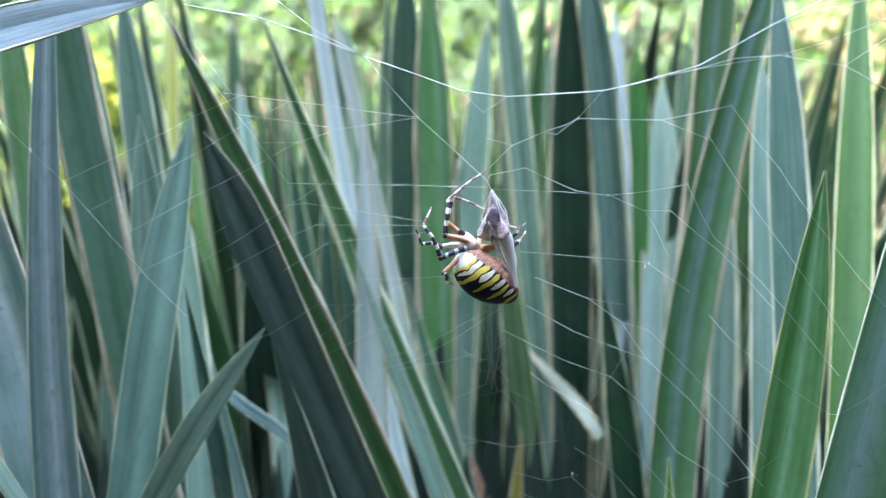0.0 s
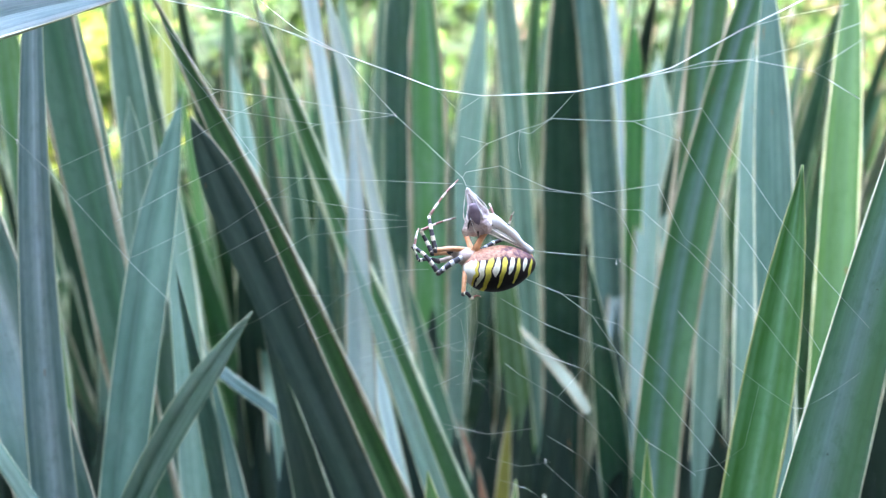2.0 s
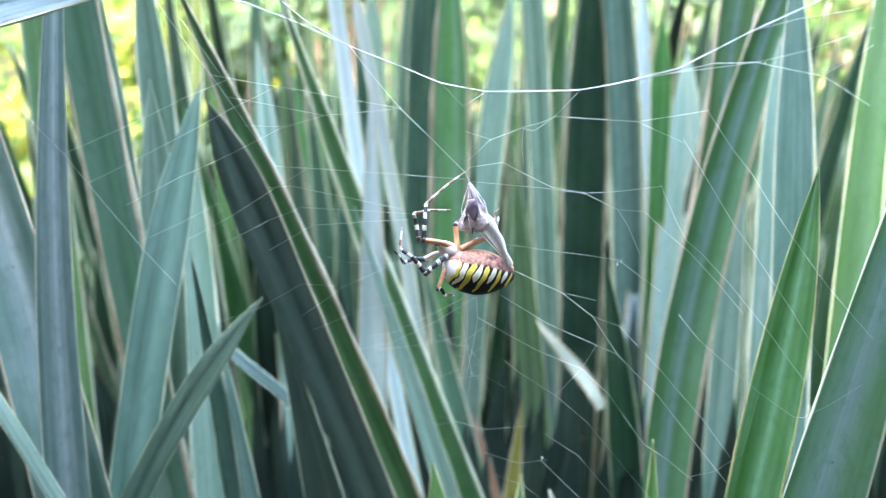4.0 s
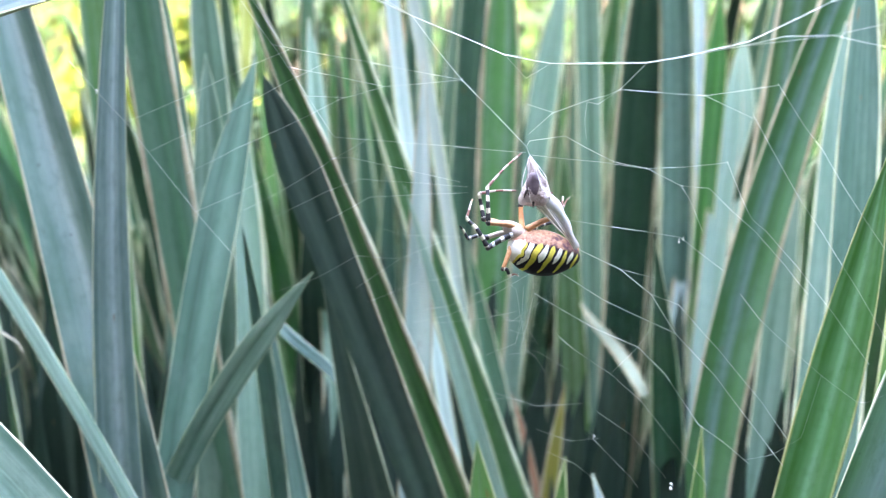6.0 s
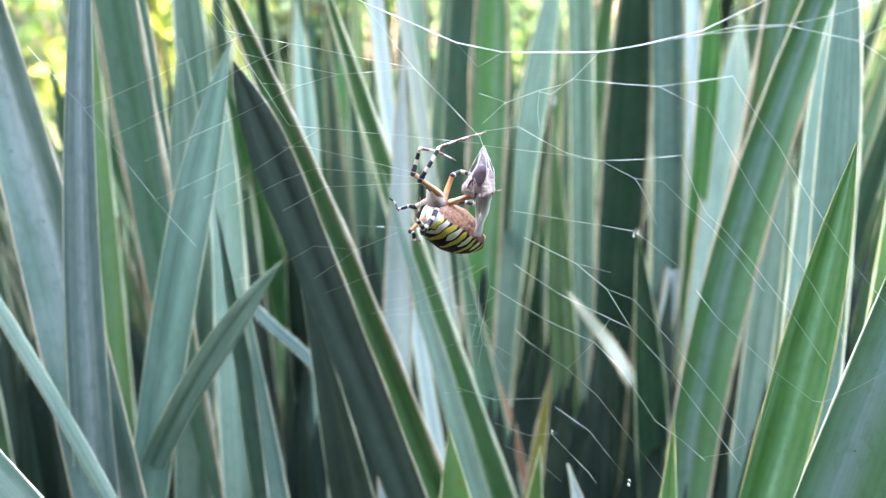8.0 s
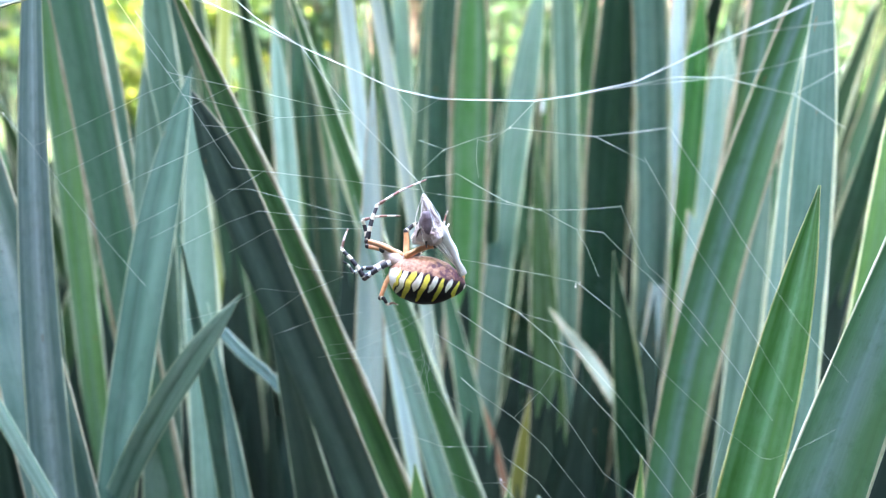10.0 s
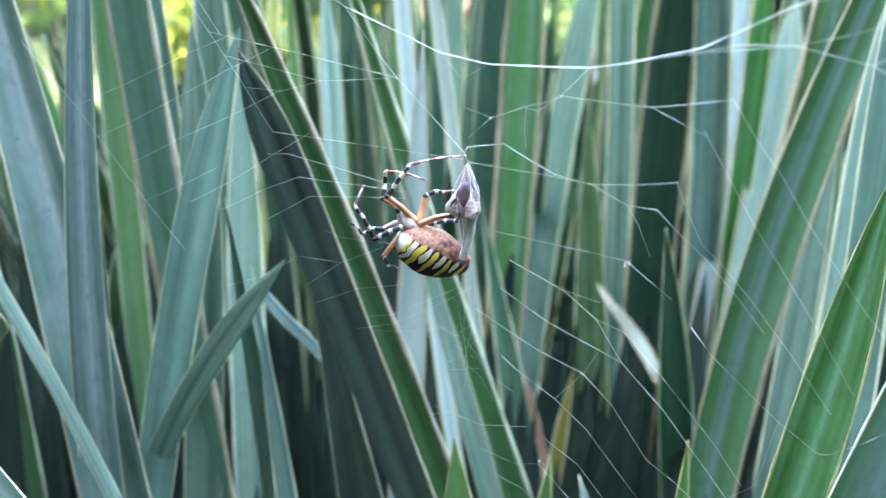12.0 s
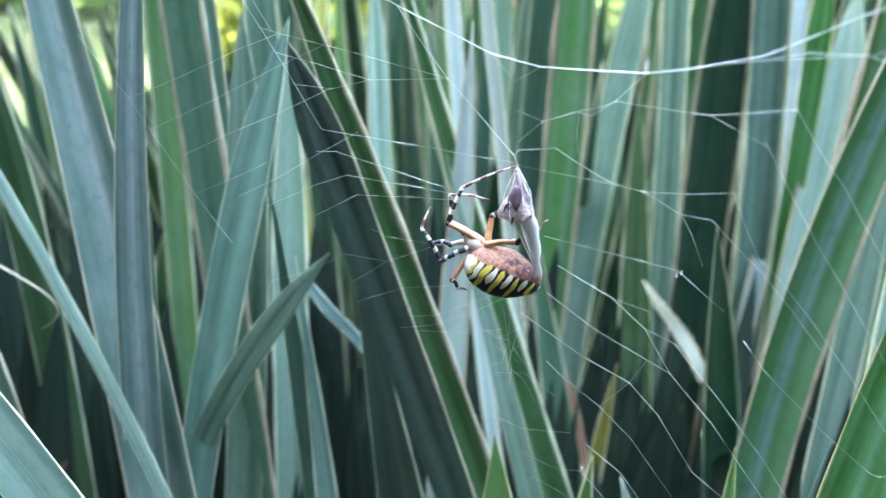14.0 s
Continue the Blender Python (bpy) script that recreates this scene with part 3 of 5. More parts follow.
def ground():
    bm = bmesh.new()
    xs = [-400, -60, -12, -6, -3, -1.5, -0.6, 0, 0.6, 1.5, 3, 6, 12, 60, 400]
    grid = [[bm.verts.new((x, y, 0.03 * noise.noise(Vector((x * 0.5, y * 0.5, 0))) if max(abs(x), abs(y)) < 13 and math.hypot(x, y) > 1 else 0.0)) for x in xs] for y in xs]
    for a, b in zip(grid, grid[1:]):
        for k in range(len(xs) - 1):
            bm.faces.new((a[k], a[k + 1], b[k + 1], b[k]))
    ob = part("ground", bm, ground_material(), None)
    tagged(ob, "yellow-green lawn with dry tan patches", "lawn", kind="structure")
    bm = bmesh.new()
    ring = []
    rng = random.Random(4)
    for k in range(48):
        a = 2 * math.pi * k / 48
        ring.append((1.25 + rng.uniform(-0.05, 0.05)) * Vector((math.cos(a), 0.62 * math.sin(a), 0)) + Vector((0.05, 0.55, 0.012)))
    mid = bm.verts.new((0.05, 0.55, 0.07))
    vv = [bm.verts.new(p) for p in ring]
    inner = [bm.verts.new(p * 0.7 + Vector((0.05, 0.55, 0.05)) * 0.3 + Vector((0, 0, 0.03))) for p in ring]
    for k in range(48):
        bm.faces.new((vv[k], vv[(k + 1) % 48], inner[(k + 1) % 48], inner[k]))
        bm.faces.new((inner[k], inner[(k + 1) % 48], mid))
    ob = part("soil", bm, plain_material("dark_soil", (0.018, 0.013, 0.01), (0.06, 0.045, 0.03), 18, 0.95, 0.8, 0.01), None)
    tagged(ob, "dark damp soil of the flower bed", "soil", kind="structure")


def bush(x, y, w, h, count, mats, label, seed, size=0.05, low=0.0):
    """A shrub: a branching frame and a crown of many small leaves in uneven clumps."""
    rng = random.Random(seed)
    b = thing("bush", (x, y, 0), label, "bush", "garden shrubs behind the bed")
    bm = bmesh.new()
    clumps = []
    for k in range(26):
        a, q = rng.uniform(0, 6.28), math.sqrt(rng.random())
        top = Vector((0.46 * w * q * math.cos(a), 0.46 * w * q * math.sin(a) * 0.7, low + (h - low) * rng.uniform(0.12, 1.0) * (1 - 0.35 * q * q)))
        clumps.append((top, rng.uniform(0.10, 0.22) * w))
        foot = Vector((rng.uniform(-0.06, 0.06) * w, rng.uniform(-0.06, 0.06) * w, 0))
        knee = foot.lerp(top, 0.5) + Vector((rng.uniform(-0.05, 0.05), rng.uniform(-0.05, 0.05), 0.1)) * w
        tube(bm, smooth_line([foot, knee, top], 3), [0.016, 0.014, 0.012, 0.01, 0.008, 0.006, 0.004], 5)
    part("stem", bm, BARK, b)
    for m_i, mat in enumerate(mats):
        bm = bmesh.new()
        for k in range(count // len(mats)):
            top, rad = clumps[rng.randrange(len(clumps))]
            v = Vector((rng.gauss(0, 1), rng.gauss(0, 1), rng.gauss(0, 0.8))).normalized() * rad * rng.uniform(0.5, 1.05)
            q = top + v
            if q.z < 0.02:
                continue
            n = (v.normalized() + Vector((rng.uniform(-0.7, 0.7), rng.uniform(-0.7, 0.7), rng.uniform(0, 0.9)))).normalized()
            s = n.orthogonal().normalized()
            s.rotate(Matrix.Rotation(rng.uniform(0, 6.28), 3, n))
            u = n.cross(s)
            l = size * rng.uniform(0.6, 1.3)
            bend = n * l * -0.12
            pts = [q, q + s * l * 0.4 + u * l * 0.26 + bend * 0.3, q + s * l + bend, q + s * l * 0.4 - u * l * 0.26 + bend * 0.3]
            vv = [bm.verts.new(p) for p in pts]
            bm.faces.new(vv)
        ob = part("foliage", bm, mat, b)
        ob["kind"] = "stuff"
    return b


def foliage_material(name, a, b):
    m, nt, nodes, bsdf, links = material(name)
    geo = nodes.new("ShaderNodeNewGeometry")
    col = mix_node(nt, geo.outputs["Random Per Island"], a, b)
    links.new(col, bsdf.inputs["Base Color"])
    bsdf.inputs["Roughness"].default_value = 0.7
    bsdf.inputs["Specular IOR Level"].default_value = 0.3
    tr = nodes.new("ShaderNodeBsdfTranslucent")
    links.new(col, tr.inputs["Color"])
    mx = nodes.new("ShaderNodeMixShader")
    mx.inputs[0].default_value = 0.35
    links.new(bsdf.outputs[0], mx.inputs[1])
    links.new(tr.outputs[0], mx.inputs[2])
    links.new(mx.outputs[0], nodes["Material Output"].inputs["Surface"])
    return m


BARK = plain_material("bark", (0.04, 0.03, 0.022), (0.11, 0.085, 0.06), 40, 0.9, 0.5, 0.004)
BRIGHT = foliage_material("foliage_bright", (0.026, 0.066, 0.009), (0.056, 0.102, 0.014))
MID = foliage_material("foliage_mid", (0.013, 0.042, 0.010), (0.034, 0.080, 0.018))
LIME = foliage_material("foliage_lime", (0.075, 0.105, 0.010), (0.19, 0.21, 0.022))
DEEP = foliage_material("foliage_deep", (0.008, 0.022, 0.010), (0.030, 0.060, 0.022))
OLIVE = foliage_material("foliage_olive", (0.045, 0.042, 0.018), (0.11, 0.098, 0.046))



def hedge(x, y, wide, high, count, mats, label, turn=0):
    """A clipped old hedge: a solid dark green core under a thick coat of leaves."""
    rng = random.Random(21 + turn)
    hd = thing("hedge", (x, y, 0), label, "hedge", "tree belts round the garden")
    bm = bmesh.new()
    cols, rows = 60, 10
    grid = []
    for i in range(rows + 1):
        row = []
        for k in range(cols + 1):
            x, z = -wide / 2 + wide * k / cols, high * i / rows
            row.append(bm.verts.new((x, 0.5 * noise.noise(Vector((x * 0.6, z * 0.9, 3))) + 0.25, z + (0.35 * noise.noise(Vector((x * 0.7, 0, 9))) if i == rows else 0))))
        grid.append(row)
    for a, c in zip(grid, grid[1:]):
        for k in range(cols):
            bm.faces.new((a[k], a[k + 1], c[k + 1], c[k]))
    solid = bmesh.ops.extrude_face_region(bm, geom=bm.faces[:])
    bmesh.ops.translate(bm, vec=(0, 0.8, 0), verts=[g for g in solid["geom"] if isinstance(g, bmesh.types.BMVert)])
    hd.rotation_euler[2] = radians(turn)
    part("solid_core", bm, DEEP_BODY, hd)
    for mat in mats:
        bm = bmesh.new()
        for k in range(count // len(mats)):
            x, z = rng.uniform(-wide / 2, wide / 2), rng.uniform(0.02, high + 0.3)
            q = Vector((x, 0.5 * noise.noise(Vector((x * 0.6, z * 0.9, 3))) + 0.25 - abs(rng.gauss(0, 0.12)), z))
            n = Vector((rng.uniform(-0.8, 0.8), -1, rng.uniform(-0.2, 1.2))).normalized()
            s = n.orthogonal().normalized()
            s.rotate(Matrix.Rotation(rng.uniform(0, 6.28), 3, n))
            u = n.cross(s)
            l = rng.uniform(0.09, 0.20)
            bm.faces.new([bm.verts.new(p) for p in (q, q + s * l * 0.4 + u * l * 0.3, q + s * l - n * l * 0.15, q + s * l * 0.4 - u * l * 0.3)])
        ob = part("foliage", bm, mat, hd)
        ob["kind"] = "stuff"


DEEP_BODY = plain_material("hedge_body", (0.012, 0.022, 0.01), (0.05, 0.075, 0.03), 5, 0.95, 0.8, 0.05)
# far belt, its height raised to cut skylight on the lawn
hedge(0, 7.0, 16.0, 9.0, 20000, [MID, DEEP, DEEP], "tall dense belt of green trees beyond the lawn")
# unseen hedges on both sides, added to block more of the sky
hedge(-6.2, 2.5, 10.0, 8.0, 9000, [MID, DEEP], "unseen tall hedge added west to block skylight from the lawn", 90)
hedge(6.8, 2.5, 10.0, 8.0, 9000, [MID, DEEP], "unseen tall hedge added east to block skylight from the lawn", -90)


def shade_wall():
    """Unseen dark wall added at the viewer's back to keep sun off the bed."""
    bm = bmesh.new()
    bmesh.ops.create_cube(bm, size=1.0)
    bmesh.ops.scale(bm, vec=(14.0, 0.3, 2.6), verts=bm.verts)
    bmesh.ops.bevel(bm, geom=bm.edges[:], offset=0.01, segments=2, affect="EDGES")
    ob = part("shade_wall_south", bm, plain_material("shade_wall_dark", (0.035, 0.03, 0.026), (0.075, 0.065, 0.055), 9, 0.85, 0.5, 0.004), None)
    ob.location = (-1.5, -0.55, 1.3)
    tagged(ob, "unseen dark wall added to keep light off the bed", "wall", kind="structure")


shade_wall()
ground()
bush(0.35, 2.6, 1.5, 1.5, 5200, [MID, BRIGHT, DEEP, DEEP, DEEP], "bright green leafy shrub behind the irises", 1, 0.06)
bush(-1.05, 2.7, 1.1, 0.8, 3600, [LIME, BRIGHT, LIME], "low yellow-green shrub at the lawn's edge", 2, 0.06)
bush(-0.55, 2.0, 0.6, 0.75, 2600, [DEEP, DEEP, MID], "dark green dense shrub behind the irises", 3, 0.045)
bush(-0.62, 3.4, 1.5, 1.7, 4600, [MID, DEEP, DEEP, BRIGHT, DEEP], "dense mid-green shrub beyond the yellow-green one", 4, 0.06)
bush(1.55, 2.5, 1.1, 1.5, 3600, [OLIVE, OLIVE, MID], "olive-brown thin shrub behind the irises", 5, 0.05)
bush(-2.9, 5.2, 2.6, 1.5, 3000, [LIME, BRIGHT, MID], "sunlit green shrub far across the lawn", 6, 0.09)
bush(3.6, 6.5, 3.0, 2.2, 3000, [MID, BRIGHT], "tall green shrub far across the lawn", 7, 0.1)


def stone(x, y, s, seed, label):
    bm = bmesh.new()
    bmesh.ops.create_icosphere(bm, subdivisions=3, radius=s)
    for v in bm.verts:
        v.co *= 1 + 0.25 * noise.noise(v.co / s * 1.3 + Vector((seed, 0, 0)))
        v.co.z *= 0.62
    ob = part("stone", bm, STONE, None)
    ob.location = (x, y, s * 0.4)
    tagged(ob, label, "stone", "stones on the lawn")


STONE = plain_material("pale_stone", (0.42, 0.40, 0.36), (0.68, 0.66, 0.62), 12, 0.8, 0.5, 0.004)
stone(-1.07, 1.66, 0.05, 1, "pale rounded stone on the lawn")
stone(-1.22, 2.02, 0.04, 2, "tan rounded stone on the lawn")
stone(-1.5, 2.45, 0.055, 3, "tan rounded stone on the lawn")


# ---------------------------------------------------------------- spider web
SILK, s_nt, s_nodes, s_bsdf, s_links = material("spider_silk")
s_bsdf.inputs["Base Color"].default_value = (0.95, 0.94, 0.84, 1)
s_bsdf.inputs["Roughness"].default_value = 0.35
s_bsdf.inputs["Metallic"].default_value = 0.15
s_bsdf.inputs["Specular IOR Level"].default_value = 1.0


def web_y(x, z):
    return 0.2740 - 0.2336 * x - 0.1769 * z


WEB = thing("spider_web", (0.0107, 0.1764, 0.538), "torn orb web of white silk threads hung between iris leaves", "spider web")


def thread(r, *pts):
    """One silk thread; r and the points (sideways, height) in millimetres, in the plane of the web."""
    rng = random.Random(int(abs(pts[0][0] * 13 + pts[-1][1] * 7)))
    line = []
    for (x, z), (x2, z2) in zip(pts, pts[1:]):
        n = max(1, int(math.hypot(x2 - x, z2 - z) / 2.5))
        for k in range(n):
            t = k / n
            line.append((x + (x2 - x) * t, z + (z2 - z) * t - 0.012 * (1 - (2 * t - 1) ** 2) * n))
    line.append(pts[-1])
    bm = bmesh.new()
    p3 = [Vector((x / 1000, web_y(x / 1000, z / 1000), z / 1000)) - WEB.location for x, z in line]
    tube(bm, p3, [(0.95 if r >= 0.09 else 0.78 if r >= 0.06 else 0.70) * r / 1000 * rng.uniform(0.7, 1.3) for _ in p3], 5)
    for q in p3:
        if rng.random() < 0.40:
            m = Matrix.Translation(q) @ Matrix.Diagonal((1.6, 1, 1, 1))
            bmesh.ops.create_icosphere(bm, subdivisions=1, radius=r / 1000 * rng.uniform(0.7, 1.75), matrix=m)
    part("thread", bm, SILK, WEB)


thread(.11, (-57.7, 579.0), (-40.7, 575.8), (-27.5, 571.3), (-16.9, 567.0), (-5.3, 562.9), (3.7, 559.6), (13.4, 558.2), (32.5, 559.1), (39.5, 560.6), (50.8, 563.9), (63.2, 571.2), (69.6, 574.5), (76.6, 578.4))
thread(.09, (-37.2, 580.1), (-27.4, 572.5), (-16.9, 567.0))
thread(.06, (-44.0, 576.2), (-32.5, 573.2), (-22.5, 568.9), (-16.9, 567.0))
thread(.07, (39.5, 560.6), (50.9, 563.3), (56.9, 565.0), (64.7, 565.4), (76.4, 563.2), (79.0, 561.8), (85.3, 558.0))
thread(.05, (64.7, 565.4), (72.5, 567.6), (83.2, 572.0))
thread(.05, (76.4, 563.2), (83.7, 568.8))
thread(.05, (63.2, 571.2), (70.7, 573.4), (80.8, 575.3))
thread(.05, (44.7, 562.1), (53.0, 563.5), (64.7, 565.4))
thread(.07, (-16.9, 567.0), (-10.3, 559.2), (-5.4, 553.9), (2.0, 547.3), (9.6, 540.3), (10.4, 538.5))
thread(.05, (-51.5, 559.9), (-28.2, 557.0), (-5.7, 554.0))
thread(.05, (-47.8, 555.0), (-36.3, 553.5), (-23.2, 551.6), (-5.7, 553.9))
thread(.04, (-43.5, 548.4), (-32.6, 548.6), (-23.2, 551.6))
thread(.04, (-63.5, 576.6), (-56.3, 566.6), (-50.8, 559.7), (-44.6, 551.4), (-35.9, 539.1))
thread(.04, (-57.7, 572.8), (-48.1, 559.6))
thread(.04, (3.7, 559.6), (8.5, 554.9), (13.4, 558.1))
thread(.06, (14.6, 547.9), (21.6, 551.0), (25.5, 552.2), (28.0, 553.6), (32.5, 559.0))
thread(.05, (21.6, 550.7), (23.9, 550.3), (28.0, 553.6))
thread(.04, (9.2, 549.5), (14.6, 548.1))
thread(.04, (10.1, 543.2), (12.9, 546.1), (14.6, 547.9))
thread(.03, (21.6, 550.7), (21.5, 546.8), (22.2, 542.9))
thread(.05, (-35.9, 539.1), (-23.8, 539.1), (-8.1, 539.1), (9.6, 538.9))
thread(.04, (-32.1, 534.5), (-18.7, 532.8), (-5.0, 530.9))
thread(.04, (-29.6, 529.4), (-13.5, 529.8), (-3.1, 529.9))
thread(.04, (-27.1, 525.1), (-13.5, 527.2), (-3.1, 528.5))
thread(.04, (-37.6, 533.7), (-32.1, 534.5))
thread(.03, (-23.3, 517.4), (-19.2, 516.4), (-5.8, 517.4), (2.1, 518.3))
thread(.05, (-109.6, 553.6), (-102.3, 546.2), (-94.8, 539.0), (-88.2, 530.8), (-79.5, 520.5), (-74.8, 514.8), (-65.1, 504.7))
thread(.04, (-94.8, 538.7), (-81.6, 544.0), (-67.4, 550.1), (-57.6, 554.6), (-46.8, 558.8))
thread(.04, (-89.0, 531.2), (-73.3, 538.6), (-59.2, 545.5), (-47.4, 551.6), (-34.7, 557.6))
thread(.04, (-77.9, 526.4), (-61.9, 534.6), (-46.8, 541.6), (-34.0, 548.2), (-23.2, 551.6))
thread(.04, (-61.4, 518.3), (-48.1, 525.9), (-36.3, 533.7), (-26.4, 539.9))
thread(.04, (-53.3, 517.1), (-38.2, 525.5), (-29.6, 529.4))
thread(.04, (-38.7, 517.7), (-27.1, 525.1))
thread(.03, (-56.8, 495.2), (-42.7, 501.4), (-30.6, 509.5), (-19.4, 510.1))
thread(.03, (-76.2, 516.2), (-63.2, 522.5), (-52.2, 528.5))
thread(.04, (-31.1, 500.6), (-19.4, 510.1), (-8.4, 516.2))
thread(.03, (-12.8, 497.4), (-6.6, 499.3), (2.1, 504.9), (9.9, 510.2))
thread(.03, (-11.5, 493.8), (0.8, 496.9), (10.0, 500.4))
thread(.03, (4.9, 477.3), (16.4, 475.5), (27.3, 478.4))
thread(.03, (-15.7, 493.4), (-6.6, 496.8), (3.4, 503.3), (12.8, 510.8))
thread(.03, (-27.9, 497.2), (-15.3, 504.2), (-3.5, 507.9))
thread(.02, (4.8, 509.4), (9.6, 506.0), (11.0, 499.0), (10.2, 491.3))
thread(.03, (13.1, 511.0), (13.6, 504.8), (12.7, 497.7), (11.5, 490.3))
thread(.025, (8.8, 495.2), (11.5, 494.7), (14.6, 497.8))
thread(.025, (4.8, 499.3), (8.8, 497.4), (15.2, 503.5))
thread(.025, (8.9, 488.6), (15.5, 490.7), (23.4, 486.9))
thread(.06, (28.0, 553.6), (44.4, 553.2), (57.1, 555.9))
thread(.05, (44.4, 553.2), (54.1, 549.2))
thread(.06, (9.6, 540.3), (10.3, 541.6), (17.7, 543.2), (22.3, 541.0), (28.3, 538.4), (35.0, 537.5))
thread(.04, (10.4, 538.5), (26.2, 538.1), (35.0, 537.5))
thread(.05, (35.0, 537.5), (42.2, 538.4), (50.7, 540.1))
thread(.05, (57.1, 556.2), (62.9, 548.6), (67.2, 543.8), (71.9, 537.3), (77.1, 530.7), (85.0, 521.2), (95.2, 510.7))
thread(.05, (53.6, 550.1), (59.9, 540.9), (65.4, 533.1), (70.0, 527.4), (79.2, 515.3), (86.9, 504.5))
thread(.05, (50.4, 540.3), (54.1, 533.2), (56.9, 528.6), (60.0, 526.3), (67.0, 519.4), (75.8, 509.6), (84.2, 499.5))
thread(.05, (34.9, 537.7), (42.4, 534.4), (47.8, 534.4), (53.5, 529.5), (57.8, 526.2), (64.2, 519.9), (70.1, 513.5))
thread(.05, (17.2, 524.5), (22.9, 524.3), (29.0, 523.9), (36.3, 523.6), (43.7, 523.1), (53.0, 516.8))
thread(.04, (42.4, 534.4), (44.9, 530.9), (47.8, 525.1))
thread(.06, (20.6, 518.7), (32.3, 514.2), (39.5, 509.1), (45.7, 500.4), (55.4, 491.3), (65.5, 479.5), (72.8, 471.0))
thread(.05, (18.8, 512.0), (29.6, 506.2), (41.0, 502.1), (45.7, 500.4))
thread(.055, (13.9, 505.6), (27.6, 499.1), (38.2, 495.7), (44.9, 489.8), (53.7, 478.1), (59.6, 474.6), (65.6, 470.1))
thread(.06, (20.3, 495.4), (23.6, 492.9))
thread(.04, (23.6, 492.9), (32.9, 487.7), (40.4, 481.9), (53.3, 467.3), (57.9, 462.0))
thread(.045, (31.1, 476.8), (39.5, 472.0), (48.6, 461.8))
thread(.05, (30.8, 469.0), (40.7, 460.0), (42.6, 457.5))
thread(.035, (32.3, 514.2), (39.9, 513.1))
thread(.06, (57.5, 511.6), (62.1, 506.4))
thread(.04, (62.1, 506.4), (65.6, 503.5), (76.0, 495.3), (83.7, 490.3))
thread(.05, (83.7, 490.3), (85.5, 490.4))
thread(.03, (85.5, 490.4), (90.2, 494.5), (95.3, 500.2))
thread(.045, (45.4, 507.5), (55.4, 497.6), (65.7, 486.6), (72.7, 477.8))
thread(.03, (39.5, 509.1), (45.4, 507.5))
thread(.03, (38.2, 495.7), (41.0, 502.1))
thread(.03, (32.9, 487.7), (38.2, 495.7))
thread(.03, (64.3, 470.7), (70.0, 473.5), (75.0, 479.2), (76.0, 495.3))
thread(.03, (11.2, 507.0), (11.3, 498.1), (12.7, 490.7), (11.9, 484.2))
thread(.025, (12.7, 490.7), (15.5, 488.9), (18.8, 483.9))
thread(.025, (11.3, 498.1), (15.6, 492.7), (13.1, 493.5))
thread(.025, (3.3, 487.5), (10.2, 491.8), (11.6, 498.1))
thread(.025, (3.6, 474.6), (9.4, 476.5), (13.7, 476.1))
thread(.025, (16.8, 468.8), (25.4, 467.2), (32.1, 469.5))
thread(.025, (4.3, 500.1), (9.2, 497.8), (11.3, 498.1))
thread(.03, (20.0, 462.7), (27.2, 460.8), (34.6, 455.6))


def tuft(x, z, r):
    """A knot of tangled silk where threads meet or are torn; millimetres."""
    bm = bmesh.new()
    q = Vector((x / 1000, web_y(x / 1000, z / 1000), z / 1000)) - WEB.location
    for k in range(4):
        o = Vector((0.5 * math.sin(k * 2.1 + x), 0.2 * math.cos(k * 5), -0.75 * (k - 1.5))) * r / 1000
        bmesh.ops.create_icosphere(bm, subdivisions=2, radius=r / 1000 * (0.45 + 0.25 * math.cos(k * 1.7 + z)), matrix=Matrix.Translation(q + o))
    for v in bm.verts:
        v.co += 0.3 * r / 1000 * noise.noise_vector(v.co * 2500)
    part("silk_knot", bm, SHEET, WEB)


SHEET = plain_material("silk_sheet", (0.80, 0.72, 0.65), (0.95, 0.90, 0.84), 420, 0.4, 0.5, 0.0003)
tuft(50.1, 459.7, 0.53)
tuft(30.9, 469.7, 0.31)
tuft(43.6, 522.3, 0.27)
tuft(28.3, 538.4, 0.17)
tuft(35.0, 537.5, 0.17)
tuft(-102.4, 546.2, 0.39)
tuft(14.6, 547.9, 0.17)
tuft(28.0, 553.6, 0.16)
tuft(-5.4, 553.9, 0.20)
tuft(44.3, 522.9, 0.24)
tuft(66.3, 565.2, 0.17)


